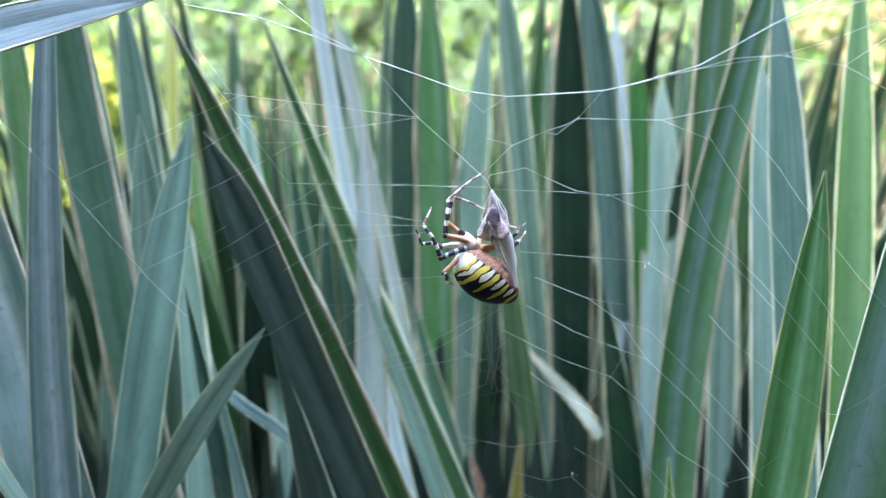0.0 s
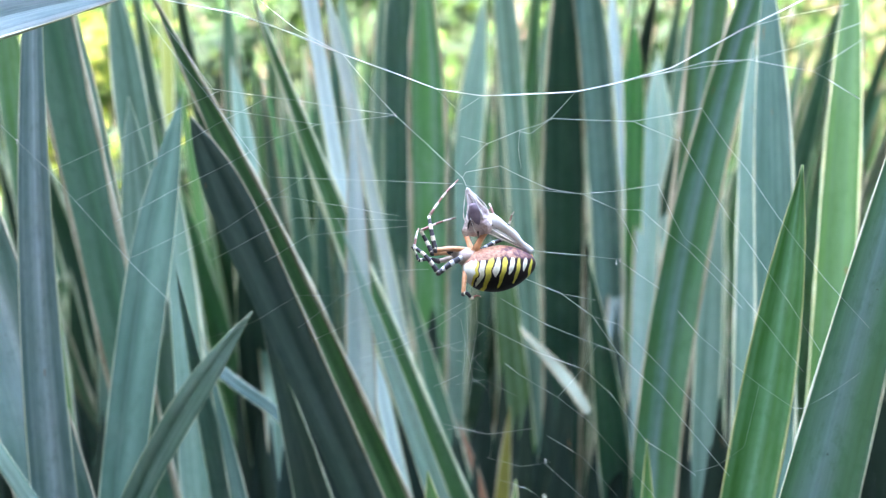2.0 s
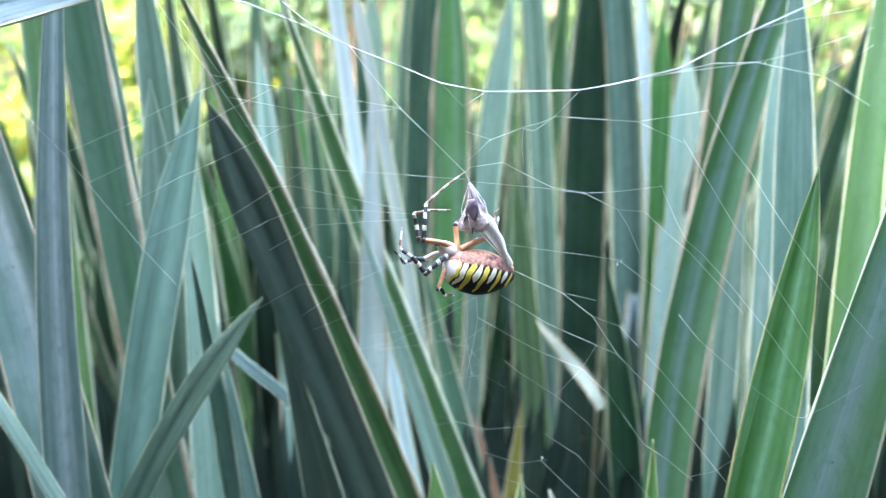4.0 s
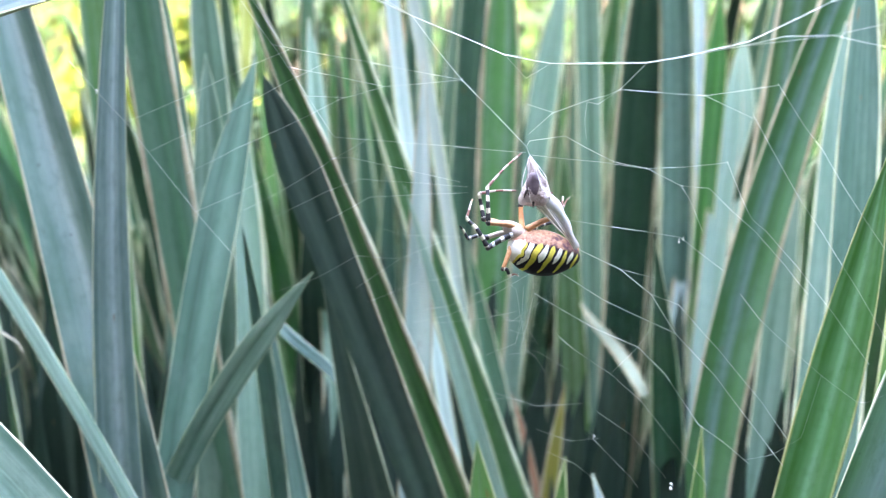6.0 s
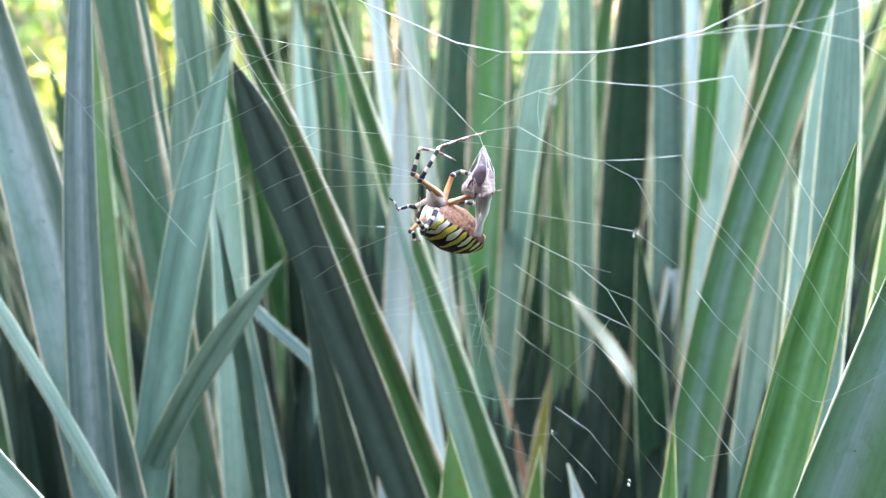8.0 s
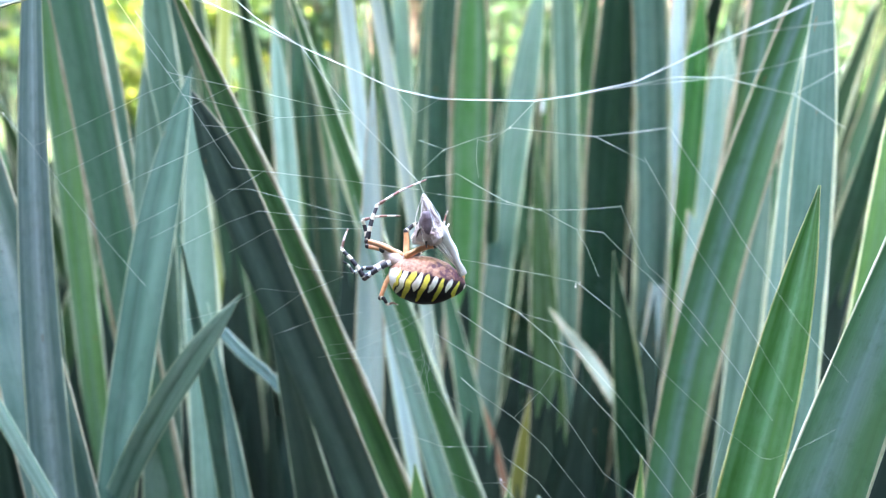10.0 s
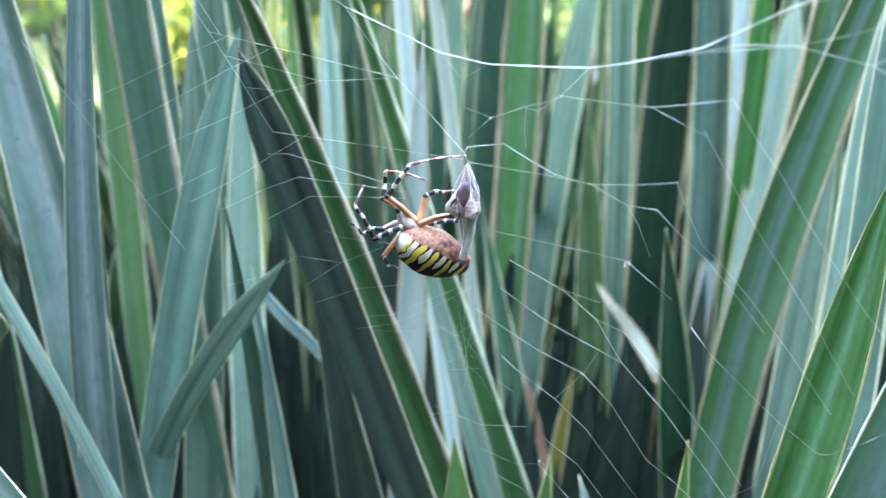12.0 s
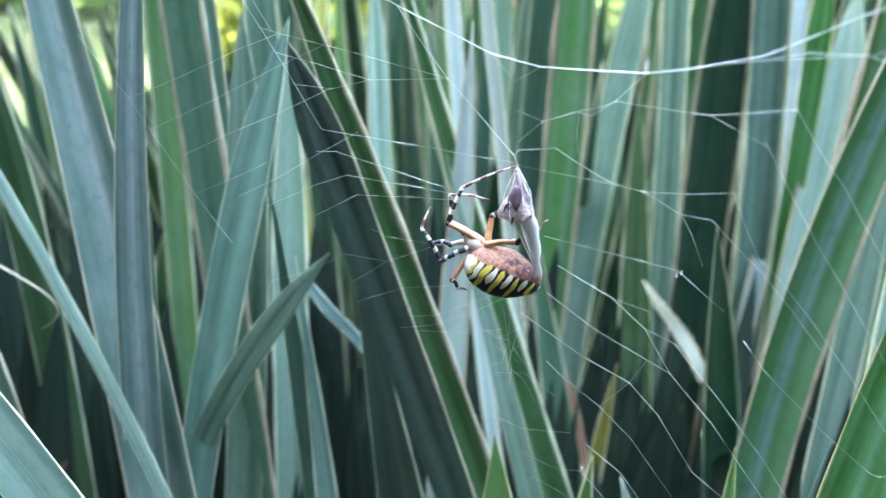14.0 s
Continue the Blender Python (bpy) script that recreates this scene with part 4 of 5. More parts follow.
# ---------------------------------------------------------------- spider and its prey
def abdomen_material():
    """Pale front, then black, yellow and white bands that taper upward into a pinkish brown belly. Object space: x to the rear, z to the belly."""
    m, nt, nodes, bsdf, links = material("spider_abdomen")
    tc = nodes.new("ShaderNodeTexCoord")
    sep = nodes.new("ShaderNodeSeparateXYZ")
    links.new(tc.outputs["Object"], sep.inputs[0])
    wig = noise_node(nt, tc.outputs["Object"], 330.0, 2.0)
    fine = noise_node(nt, tc.outputs["Object"], 1500.0, 3.0)
    blot = noise_node(nt, tc.outputs["Object"], 620.0, 3.0, 0.6)
    x = math_node(nt, "MULTIPLY_ADD", sep.outputs[0], 1000.0, math_node(nt, "MULTIPLY_ADD", wig, 2.2, -1.1))
    z = math_node(nt, "MULTIPLY_ADD", sep.outputs[2], 1000.0, math_node(nt, "MULTIPLY_ADD", wig, 1.6, -0.8))
    lean_x = math_node(nt, "MULTIPLY_ADD", z, -0.42, x)
    phase = math_node(nt, "MULTIPLY_ADD", lean_x, 0.60, 4.72)
    tri = math_node(nt, "ABSOLUTE", math_node(nt, "MULTIPLY_ADD", math_node(nt, "FRACT", phase), 2.0, -1.0))
    even = math_node(nt, "GREATER_THAN", math_node(nt, "FRACT", math_node(nt, "MULTIPLY", math_node(nt, "FLOOR", math_node(nt, "ADD", phase, 0.5)), 0.5)), 0.25)
    # each coloured tooth is long and narrow at both ends, the yellow ones longer, all of them smaller towards the rear
    mid = math_node(nt, "MULTIPLY_ADD", even, -0.9, math_node(nt, "MULTIPLY_ADD", x, -0.05, -0.55))
    tall = math_node(nt, "MULTIPLY_ADD", even, 0.9, math_node(nt, "MULTIPLY_ADD", x, -0.12, 2.2))
    rel = math_node(nt, "DIVIDE", math_node(nt, "SUBTRACT", z, mid), tall)
    bulge = math_node(nt, "SQRT", math_node(nt, "MAXIMUM", math_node(nt, "SUBTRACT", 1.0, math_node(nt, "MULTIPLY", rel, rel)), 0.0))
    wide = math_node(nt, "MULTIPLY", bulge, math_node(nt, "MULTIPLY_ADD", x, -0.036, 0.72))
    lit = math_node(nt, "GREATER_THAN", tri, math_node(nt, "SUBTRACT", 1.0, wide))
    band = mix_node(nt, even, (0.90, 0.82, 0.66), (0.82, 0.64, 0.08))
    band = mix_node(nt, math_node(nt, "MULTIPLY", ramp_node(nt, fine, [(0.45, 0.0), (0.75, 1.0)]), 0.35), band, (0.30, 0.22, 0.10))
    col = mix_node(nt, lit, (0.020, 0.009, 0.011), band)
    front = math_node(nt, "LESS_THAN", lean_x, -6.0)
    col = mix_node(nt, front, col, (0.86, 0.79, 0.69))
    belly_line = math_node(nt, "ADD", math_node(nt, "MULTIPLY_ADD", x, -0.12, 1.05), math_node(nt, "MULTIPLY_ADD", blot, 2.4, -1.2))
    brown = mix_node(nt, ramp_node(nt, fine, [(0.35, 0.0), (0.65, 1.0)]), (0.22, 0.09, 0.05), (0.44, 0.22, 0.13))
    patchy = math_node(nt, "ADD", math_node(nt, "MULTIPLY", x, 0.035), blot)
    brown = mix_node(nt, ramp_node(nt, patchy, [(0.54, 0.0), (0.70, 1.0)]), brown, (0.09, 0.03, 0.035))
    belly = ramp_node(nt, math_node(nt, "MULTIPLY_ADD", math_node(nt, "SUBTRACT", z, belly_line), 0.8, 0.5), [(0.30, 0.0), (0.70, 1.0)])
    col = mix_node(nt, belly, col, brown)
    links.new(col, bsdf.inputs["Base Color"])
    bsdf.inputs["Roughness"].default_value = 0.62
    bsdf.inputs["Specular IOR Level"].default_value = 0.3
    bp = nodes.new("ShaderNodeBump")
    bp.inputs["Strength"].default_value, bp.inputs["Distance"].default_value = 0.3, 0.0003
    links.new(fine, bp.inputs["Height"])
    links.new(bp.outputs[0], bsdf.inputs["Normal"])
    return m


def leg_material(name, pale, dark, period, duty):
    """Rings of pale and dark along the leg; UV v runs along it in millimetres."""
    m, nt, nodes, bsdf, links = material(name)
    uv = nodes.new("ShaderNodeUVMap")
    sep = nodes.new("ShaderNodeSeparateXYZ")
    links.new(uv.outputs[0], sep.inputs[0])
    tc = nodes.new("ShaderNodeTexCoord")
    n = noise_node(nt, tc.outputs["Object"], 900.0, 2.0)
    v = math_node(nt, "MULTIPLY_ADD", n, 1.3, sep.outputs[1])
    ring = math_node(nt, "GREATER_THAN", math_node(nt, "FRACT", math_node(nt, "DIVIDE", v, period)), duty)
    links.new(mix_node(nt, ring, pale, dark), bsdf.inputs["Base Color"])
    bsdf.inputs["Roughness"].default_value = 0.65
    bp = nodes.new("ShaderNodeBump")
    bp.inputs["Strength"].default_value, bp.inputs["Distance"].default_value = 0.5, 0.0002
    links.new(noise_node(nt, tc.outputs["Object"], 2600.0, 2.0), bp.inputs["Height"])
    links.new(bp.outputs[0], bsdf.inputs["Normal"])
    return m


ORANGE = plain_material("leg_orange", (0.50, 0.18, 0.06), (0.76, 0.40, 0.20), 500, 0.45, 0.2, 0.0002)
BANDED = leg_material("leg_banded", (0.66, 0.57, 0.42), (0.018, 0.013, 0.015), 2.7, 0.45)
DARKLEG = leg_material("leg_dark", (0.60, 0.57, 0.52), (0.03, 0.025, 0.03), 2.3, 0.28)
PALELEG = leg_material("leg_pale", (0.66, 0.54, 0.46), (0.27, 0.12, 0.09), 3.4, 0.55)
GREY = plain_material("spider_grey", (0.50, 0.36, 0.29), (0.76, 0.62, 0.53), 500, 0.6, 0.3, 0.0002)
JOINT = plain_material("leg_joint", (0.02, 0.014, 0.014), (0.06, 0.04, 0.035), 700, 0.4)


def ellipsoid(bm, rx, ry, rz, place=(0, 0, 0), seg=28, rings=18, shape=None):
    res = bmesh.ops.create_uvsphere(bm, u_segments=seg, v_segments=rings, radius=1.0)
    for v in res["verts"]:
        p = v.co.copy()
        k = shape(p) if shape else (1, 1)
        v.co = Vector((p.x * rx, p.y * ry * k[0], p.z * rz * k[1])) + Vector(place)
    return res["verts"]


def limb(name, pts, r0, r1, mat, parent, label="", shift=0.0):
    """One leg joint: a tapered tube with its length in millimetres in the UV."""
    line = smooth_line(pts, 6)
    n = len(line)
    bm = bmesh.new()
    uvl = bm.loops.layers.uv.new("UVMap")
    rad = [(r0 + (r1 - r0) * i / (n - 1)) * (1.12 if i in (1, n - 2) else 1.0) for i in range(n)]
    rings = tube(bm, line, rad, 8)
    at = {}
    run = shift
    for i, ring in enumerate(rings):
        if i:
            run += (line[i] - line[i - 1]).length * 1000
        for v in ring:
            at[v] = run
    for f in bm.faces:
        for lp in f.loops:
            lp[uvl].uv = (0.5, at[lp.vert])
    return part(name, bm, mat, parent, label)


SPIDER = thing("spider", (0.0097, 0.176, 0.5188), "spider with yellow, white and black banded abdomen, in its web", "spider")
bm = bmesh.new()
ellipsoid(bm, 0.0084, 0.0051, 0.0053, seg=48, rings=32,
          shape=lambda p: ((1 + 0.16 * max(0, -p.x) ** 2 - 0.20 * max(0, p.x) ** 2, (1 + 0.18 * max(0, -p.x) ** 2 - 0.28 * max(0, p.x) ** 1.5) * (0.95 if p.z > 0 else 1.0))))
for v in bm.verts:
    v.co.z += 0.0006 * (v.co.x / 0.0084) ** 2 - 0.0009 * max(0, v.co.x / 0.0084) ** 2
    v.co += v.co.normalized() * 0.00014 * noise.noise(v.co * 700)
abdomen = part("abdomen", bm, abdomen_material(), SPIDER, "abdomen with black, yellow and white bands and brown belly")
bm = bmesh.new()
ellipsoid(bm, 0.0009, 0.0008, 0.0009, (0.0073, 0, 0.0012), 12, 8)
part("spinneret", bm, ORANGE, abdomen)
bm = bmesh.new()
ellipsoid(bm, 0.0034, 0.0026, 0.0021, (0, 0, 0), 24, 16, lambda p: (1 - 0.35 * max(0, -p.x), 1 - 0.3 * max(0, -p.x)))
head = part("cephalothorax", bm, GREY, SPIDER, "greyish brown hairy front body")
head.matrix_basis = pose(-0.0072, 0, 0.0040, 0, 35, 0)
bm = bmesh.new()
for k in (-1, 1):
    ellipsoid(bm, 0.0009, 0.0006, 0.0006, (-0.0032, k * 0.0007, -0.0003), 10, 8)
part("jaw", bm, JOINT, head)


def leg(coxa, knee, ankle, foot, side, thick=0.00062, upper=None, mid=None, end=None):
    """A leg that turns about its coxa: femur, then tibia and foot under it. Points in millimetres in the spider's space."""
    o = Vector(coxa) / 1000
    k, a, f = (Vector(q) / 1000 - o for q in (knee, ankle, foot))
    bow = Vector((0, side * 0.0004, 0.0004))
    fem = limb("leg", [Vector((0, 0, 0)), k * 0.5 + bow, k], thick * 1.15, thick * 0.85, upper or ORANGE, SPIDER, "orange leg with black and white rings")
    fem.location = o
    bm = bmesh.new()
    ellipsoid(bm, thick * 1.05, thick * 1.05, thick * 1.05, k, 12, 8)
    part("knee", bm, JOINT, fem)
    limb("tibia", [k, k.lerp(a, 0.5) + bow * 1.4, a], thick * 0.9, thick * 0.6, mid or BANDED, fem)
    limb("tarsus", [a, a.lerp(f, 0.5) + bow, f], thick * 0.55, thick * 0.24, end or PALELEG, fem, shift=0.6)
    return fem


# reaching up to the hub of the web
leg_hub = leg((-5.6, -1.0, 4.6), (-13.2, -2.2, 7.4), (-11.6, -1.6, 15.2), (-1.6, 0.8, 21.6), -1)
leg_hub_far = leg((-6.4, 1.0, 4.4), (-13.8, 2.4, 6.4), (-15.4, 2.2, 12.0), (-7.0, 1.4, 13.4), 1)
# holding the prey
leg_prey = leg((-4.8, -1.4, 4.6), (0.8, -2.6, 8.4), (2.0, -2.0, 10.4), (2.4, -0.8, 13.6), -1, mid=DARKLEG)
leg_prey_far = leg((-5.0, 1.2, 4.8), (-5.6, 2.2, 10.2), (-2.6, 2.0, 12.2), (1.4, 0.8, 13.8), 1)
# reaching ahead
leg_front = leg((-6.6, -1.2, 3.8), (-13.0, -2.2, -0.8), (-18.6, -1.6, 4.8), (-17.8, -0.6, 9.4), -1, upper=DARKLEG)
leg_front_far = leg((-7.4, 1.0, 3.8), (-12.4, 2.6, 1.8), (-16.8, 2.4, 0.6), (-19.2, 1.8, 3.0), 1, upper=GREY, mid=DARKLEG, end=BANDED)
# under the body and back to the silk
leg_low = leg((-7.8, -0.8, 0.4), (-9.4, -1.6, -4.6), (-7.8, -1.4, -6.0), (-5.6, -1.0, -5.8), -1, thick=0.00054)
leg_back = leg((-3.4, 1.4, 4.6), (2.2, 2.4, 8.0), (3.6, 1.8, 11.6), (4.6, 1.0, 14.2), 1, upper=DARKLEG, mid=DARKLEG, thick=0.0005)

WRAP, w_nt, w_nodes, w_bsdf, w_links = material("silk_wrapping")
w_tc = w_nodes.new("ShaderNodeTexCoord")
w_n = noise_node(w_nt, w_tc.outputs["Object"], 330.0, 4.0, 0.6)
w_n2 = noise_node(w_nt, w_tc.outputs["Object"], 1400.0, 2.0)
w_links.new(mix_node(w_nt, ramp_node(w_nt, w_n, [(0.34, 0.0), (0.58, 1.0)]), (0.33, 0.23, 0.21), (0.74, 0.60, 0.54)), w_bsdf.inputs["Base Color"])
w_bsdf.inputs["Roughness"].default_value = 0.5
w_bp = w_nodes.new("ShaderNodeBump")
w_bp.inputs["Strength"].default_value, w_bp.inputs["Distance"].default_value = 0.8, 0.0006
w_links.new(w_n2, w_bp.inputs["Height"])
w_links.new(w_bp.outputs[0], w_bsdf.inputs["Normal"])

PREY = thing("wrapped_prey", (0.0107, 0.1764, 0.538), "insect wrapped in pale grey silk, hanging in the web", "prey")
bm = bmesh.new()
res = bmesh.ops.create_uvsphere(bm, u_segments=44, v_segments=48, radius=1.0)
for v in res["verts"]:
    h = (1 - v.co.z) / 2
    wide = 0.0003 + 0.0028 * (max(0.0, h - 0.04) ** 0.9) * (1.0 if h < 0.72 else max(0.0, 1 - ((h - 0.72) / 0.28) ** 2) ** 0.5) * 1.35
    a = math.atan2(v.co.y, v.co.x)
    wide *= 1 + 0.16 * math.sin(3 * a + 5 * h) + 0.10 * math.sin(7 * a - 4 * h)
    v.co = Vector((wide * math.cos(a), 0.8 * wide * math.sin(a), -0.0110 * h))
    v.co += Vector((1, 0.6, 0.2)) * 0.0010 * noise.noise(v.co * 330) + Vector((0.7, 0.7, 0.3)) * 0.0004 * noise.noise(v.co * 1100)
part("cocoon", bm, WRAP, PREY, "bundle of silk round the insect")
bm = bmesh.new()
tube(bm, smooth_line(mm((-0.5, 0.2, 14.5), (0.6, -0.5, 11.0), (0.9, -0.6, 7.0), (0.5, -0.4, 3.0), (0, 0, 0)), 4), [0.0016 - 0.0009 * (k / 16) ** 0.7 for k in range(17)], 12)
for v in bm.verts:
    v.co.y *= 0.5
    v.co += Vector((0.9, 0.6, 0)) * 0.0009 * noise.noise(v.co * 260)
band = part("silk_band", bm, SHEET, PREY, "broad white band of fresh silk")
bm = bmesh.new()
for x, z in ((-2.2, -7.0), (-1.0, -9.6), (2.0, -8.2)):
    tube(bm, mm((x * 0.4, -0.8, z + 1), (x, -1.8, z), (x * 1.3, -1.6, z - 1.3)), [0.0003, 0.0003, 0.0001], 6)
part("insect_leg", bm, JOINT, PREY)
bm = bmesh.new()
ellipsoid(bm, 0.0016, 0.0010, 0.0031, (0, 0, 0), 20, 14)
for v in bm.verts:
    v.co += v.co.normalized() * 0.0003 * noise.noise(v.co * 900)
fly = part("insect_body", bm, plain_material("insect_dark", (0.13, 0.085, 0.10), (0.26, 0.19, 0.21), 600, 0.45, 0.4, 0.0003), PREY, "dark insect showing through the silk")
fly.matrix_basis = pose(-0.0004, -0.0010, -0.0062, 0, 12, 0)
for k, (x, y, z, side) in enumerate(((-2.9, -0.9, -6.2, -1), (2.7, -0.8, -5.6, 1), (1.2, -2.0, -7.4, 1), (-1.6, -1.9, -8.6, -1), (2.9, 0.4, -8.8, 1))):
    bm = bmesh.new()
    line = smooth_line(mm((0, 0, 0.4), (x * 0.5 + 0.3 * side, y * 0.6, z * 0.45), (x, y, z), (x * 0.7, y * 0.8, -10.6)), 6)
    tube(bm, line, [0.00010 + 0.00005 * math.sin(1.3 * i + k) for i in range(len(line))], 5)
    part("silk_strand", bm, SHEET, PREY)
# the fresh silk spreads from the spinneret to the bundle as a torn veil
VEIL, v_nt, v_nodes, v_bsdf, v_links = material("silk_veil")
v_uv = v_nodes.new("ShaderNodeUVMap")
v_map = v_nodes.new("ShaderNodeMapping")
v_map.inputs["Scale"].default_value = (14.0, 1.2, 1.0)
v_links.new(v_uv.outputs[0], v_map.inputs[0])
v_clear = v_nodes.new("ShaderNodeBsdfTransparent")
v_mix = v_nodes.new("ShaderNodeMixShader")
v_bsdf.inputs["Base Color"].default_value = (0.90, 0.83, 0.76, 1)
v_bsdf.inputs["Roughness"].default_value = 0.5
v_links.new(math_node(v_nt, "MULTIPLY", ramp_node(v_nt, noise_node(v_nt, v_map.outputs[0], 1.0, 3.0), [(0.34, 0.28), (0.62, 0.95)]), 0.9), v_mix.inputs[0])
v_links.new(v_clear.outputs[0], v_mix.inputs[1])
v_links.new(v_bsdf.outputs[0], v_mix.inputs[2])
v_links.new(v_mix.outputs[0], v_nodes["Material Output"].inputs["Surface"])
bm = bmesh.new()
uvl = bm.loops.layers.uv.new("UVMap")
grid = []
for i in range(15):
    t = i / 14
    row = []
    for j in range(9):
        u = j / 8
        x = (-3.0 + 4.4 * u) * t ** 0.8 + 0.4 * math.sin(3 * t)
        row.append(bm.verts.new(Vector((x, -0.5 * math.sin(math.pi * u) - 0.3 * t + 0.15 * math.sin(9 * u + 4 * t), 0.3 + 12.2 * t + 0.5 * math.sin(5 * u) * t)) / 1000))
    grid.append(row)
for i in range(14):
    for j in range(8):
        f = bm.faces.new((grid[i][j], grid[i][j + 1], grid[i + 1][j + 1], grid[i + 1][j]))
        for lp, (a, b) in zip(f.loops, ((j, i), (j + 1, i), (j + 1, i + 1), (j, i + 1))):
            lp[uvl].uv = (a / 8, b / 14)
part("silk_veil", bm, VEIL, band, "thin torn veil of fresh silk")
for k, (x, y) in enumerate(((-2.4, -0.3), (-1.1, -0.9), (1.6, 0.2))):
    bm = bmesh.new()
    line = smooth_line(mm((x, y, 13.6 - k), (x * 0.75, y - 0.2, 9.0), (x * 0.3, y * 0.5, 4.0), (0, 0, 0)), 5)
    tube(bm, line, [0.00022 - 0.00009 * i / len(line) for i in range(len(line))], 5)
    part("silk_strand", bm, SHEET, band)


# ---------------------------------------------------------------- what moves
def motions():
    walk(WEB, [
        (0.0, pose(0.0113, 0.1754, 0.5382, 0.088, -0.101, 0.275)),
        (0.5, pose(0.0111, 0.1754, 0.5378, 0.269, -0.055, 0.263)),
        (1.0, pose(0.0109, 0.1756, 0.5377, 0.257, -0.067, 0.191)),
        (1.5, pose(0.0112, 0.1757, 0.5377, 0.175, -0.035, 0.208)),
        (2.0, pose(0.0109, 0.1756, 0.5380, 0.118, -0.145, 0.117)),
        (2.5, pose(0.0106, 0.1761, 0.5377, 0.150, -0.035, 0.042)),
        (5.0, pose(0.0103, 0.1753, 0.5378, 0.142, -0.085, -0.129)),
        (5.5, pose(0.0108, 0.1757, 0.5386, -0.192, -0.253, 0.036)),
        (6.0, pose(0.0105, 0.1765, 0.5386, -0.077, -0.358, 0.093)),
        (6.5, pose(0.0107, 0.1764, 0.5380, -0.000, -0.000, 0.000)),
        (7.0, pose(0.0106, 0.1756, 0.5382, 0.092, -0.190, 0.033)),
        (7.5, pose(0.0103, 0.1757, 0.5383, 0.026, -0.165, -0.068)),
        (8.0, pose(0.0104, 0.1751, 0.5382, 0.101, -0.154, -0.051)),
        (10.5, pose(0.0089, 0.1768, 0.5382, -0.790, -0.045, -0.903)),
        (11.0, pose(0.0087, 0.1756, 0.5386, -0.810, 0.003, -0.985)),
        (11.5, pose(0.0087, 0.1759, 0.5384, -0.702, 0.040, -1.005)),
        (12.0, pose(0.0083, 0.1764, 0.5384, -0.719, -0.226, -0.952)),
        (12.5, pose(0.0081, 0.1768, 0.5389, -0.836, -0.228, -0.967)),
        (13.0, pose(0.0085, 0.1767, 0.5376, -0.611, 0.024, -0.976)),
        (13.5, pose(0.0085, 0.1767, 0.5373, -0.518, 0.030, -0.959)),
        (14.0, pose(0.0083, 0.1772, 0.5376, -0.642, -0.074, -0.948)),
    ])
    walk(SPIDER, [
        (0.0, pose(0.0103, 0.1751, 0.5190, -13.914, 33.087, 8.922)),
        (0.5, pose(0.0148, 0.1739, 0.5191, -17.762, 11.654, 20.812)),
        (1.0, pose(0.0186, 0.1726, 0.5220, -25.774, -5.441, 17.770)),
        (1.5, pose(0.0217, 0.1721, 0.5220, -28.847, -12.999, 22.374)),
        (2.0, pose(0.0182, 0.1730, 0.5205, -23.907, -9.063, 9.902)),
        (2.5, pose(0.0130, 0.1749, 0.5188, -15.866, 5.823, 16.756)),
        (5.0, pose(0.0132, 0.1743, 0.5172, -13.871, 3.795, 8.180)),
        (5.5, pose(0.0155, 0.1744, 0.5164, -18.217, 0.068, 5.935)),
        (6.0, pose(0.0150, 0.1752, 0.5176, -16.158, 4.370, 13.580)),
        (6.5, pose(0.0111, 0.1759, 0.5171, -12.000, 15.800, 7.700)),
        (7.0, pose(0.0049, 0.1768, 0.5163, 4.045, 32.792, 15.557)),
        (7.5, pose(0.0024, 0.1769, 0.5187, 13.980, 33.634, 14.721)),
        (8.0, pose(0.0047, 0.1756, 0.5197, 4.019, 26.816, 27.958)),
        (10.5, pose(0.0109, 0.1752, 0.5199, -16.790, -1.145, -0.888)),
        (11.0, pose(0.0067, 0.1754, 0.5183, -12.819, 8.202, -1.102)),
        (11.5, pose(0.0028, 0.1769, 0.5168, -6.744, 19.339, -1.251)),
        (12.0, pose(0.0019, 0.1772, 0.5189, -6.786, 17.805, 9.106)),
        (12.5, pose(0.0043, 0.1769, 0.5192, -12.868, 6.125, 9.239)),
        (13.0, pose(0.0064, 0.1768, 0.5157, -12.615, 6.723, -1.048)),
        (13.5, pose(0.0072, 0.1763, 0.5170, -10.522, 7.330, -1.025)),
        (14.0, pose(0.0071, 0.1772, 0.5154, -9.650, 9.226, -1.053)),
    ])
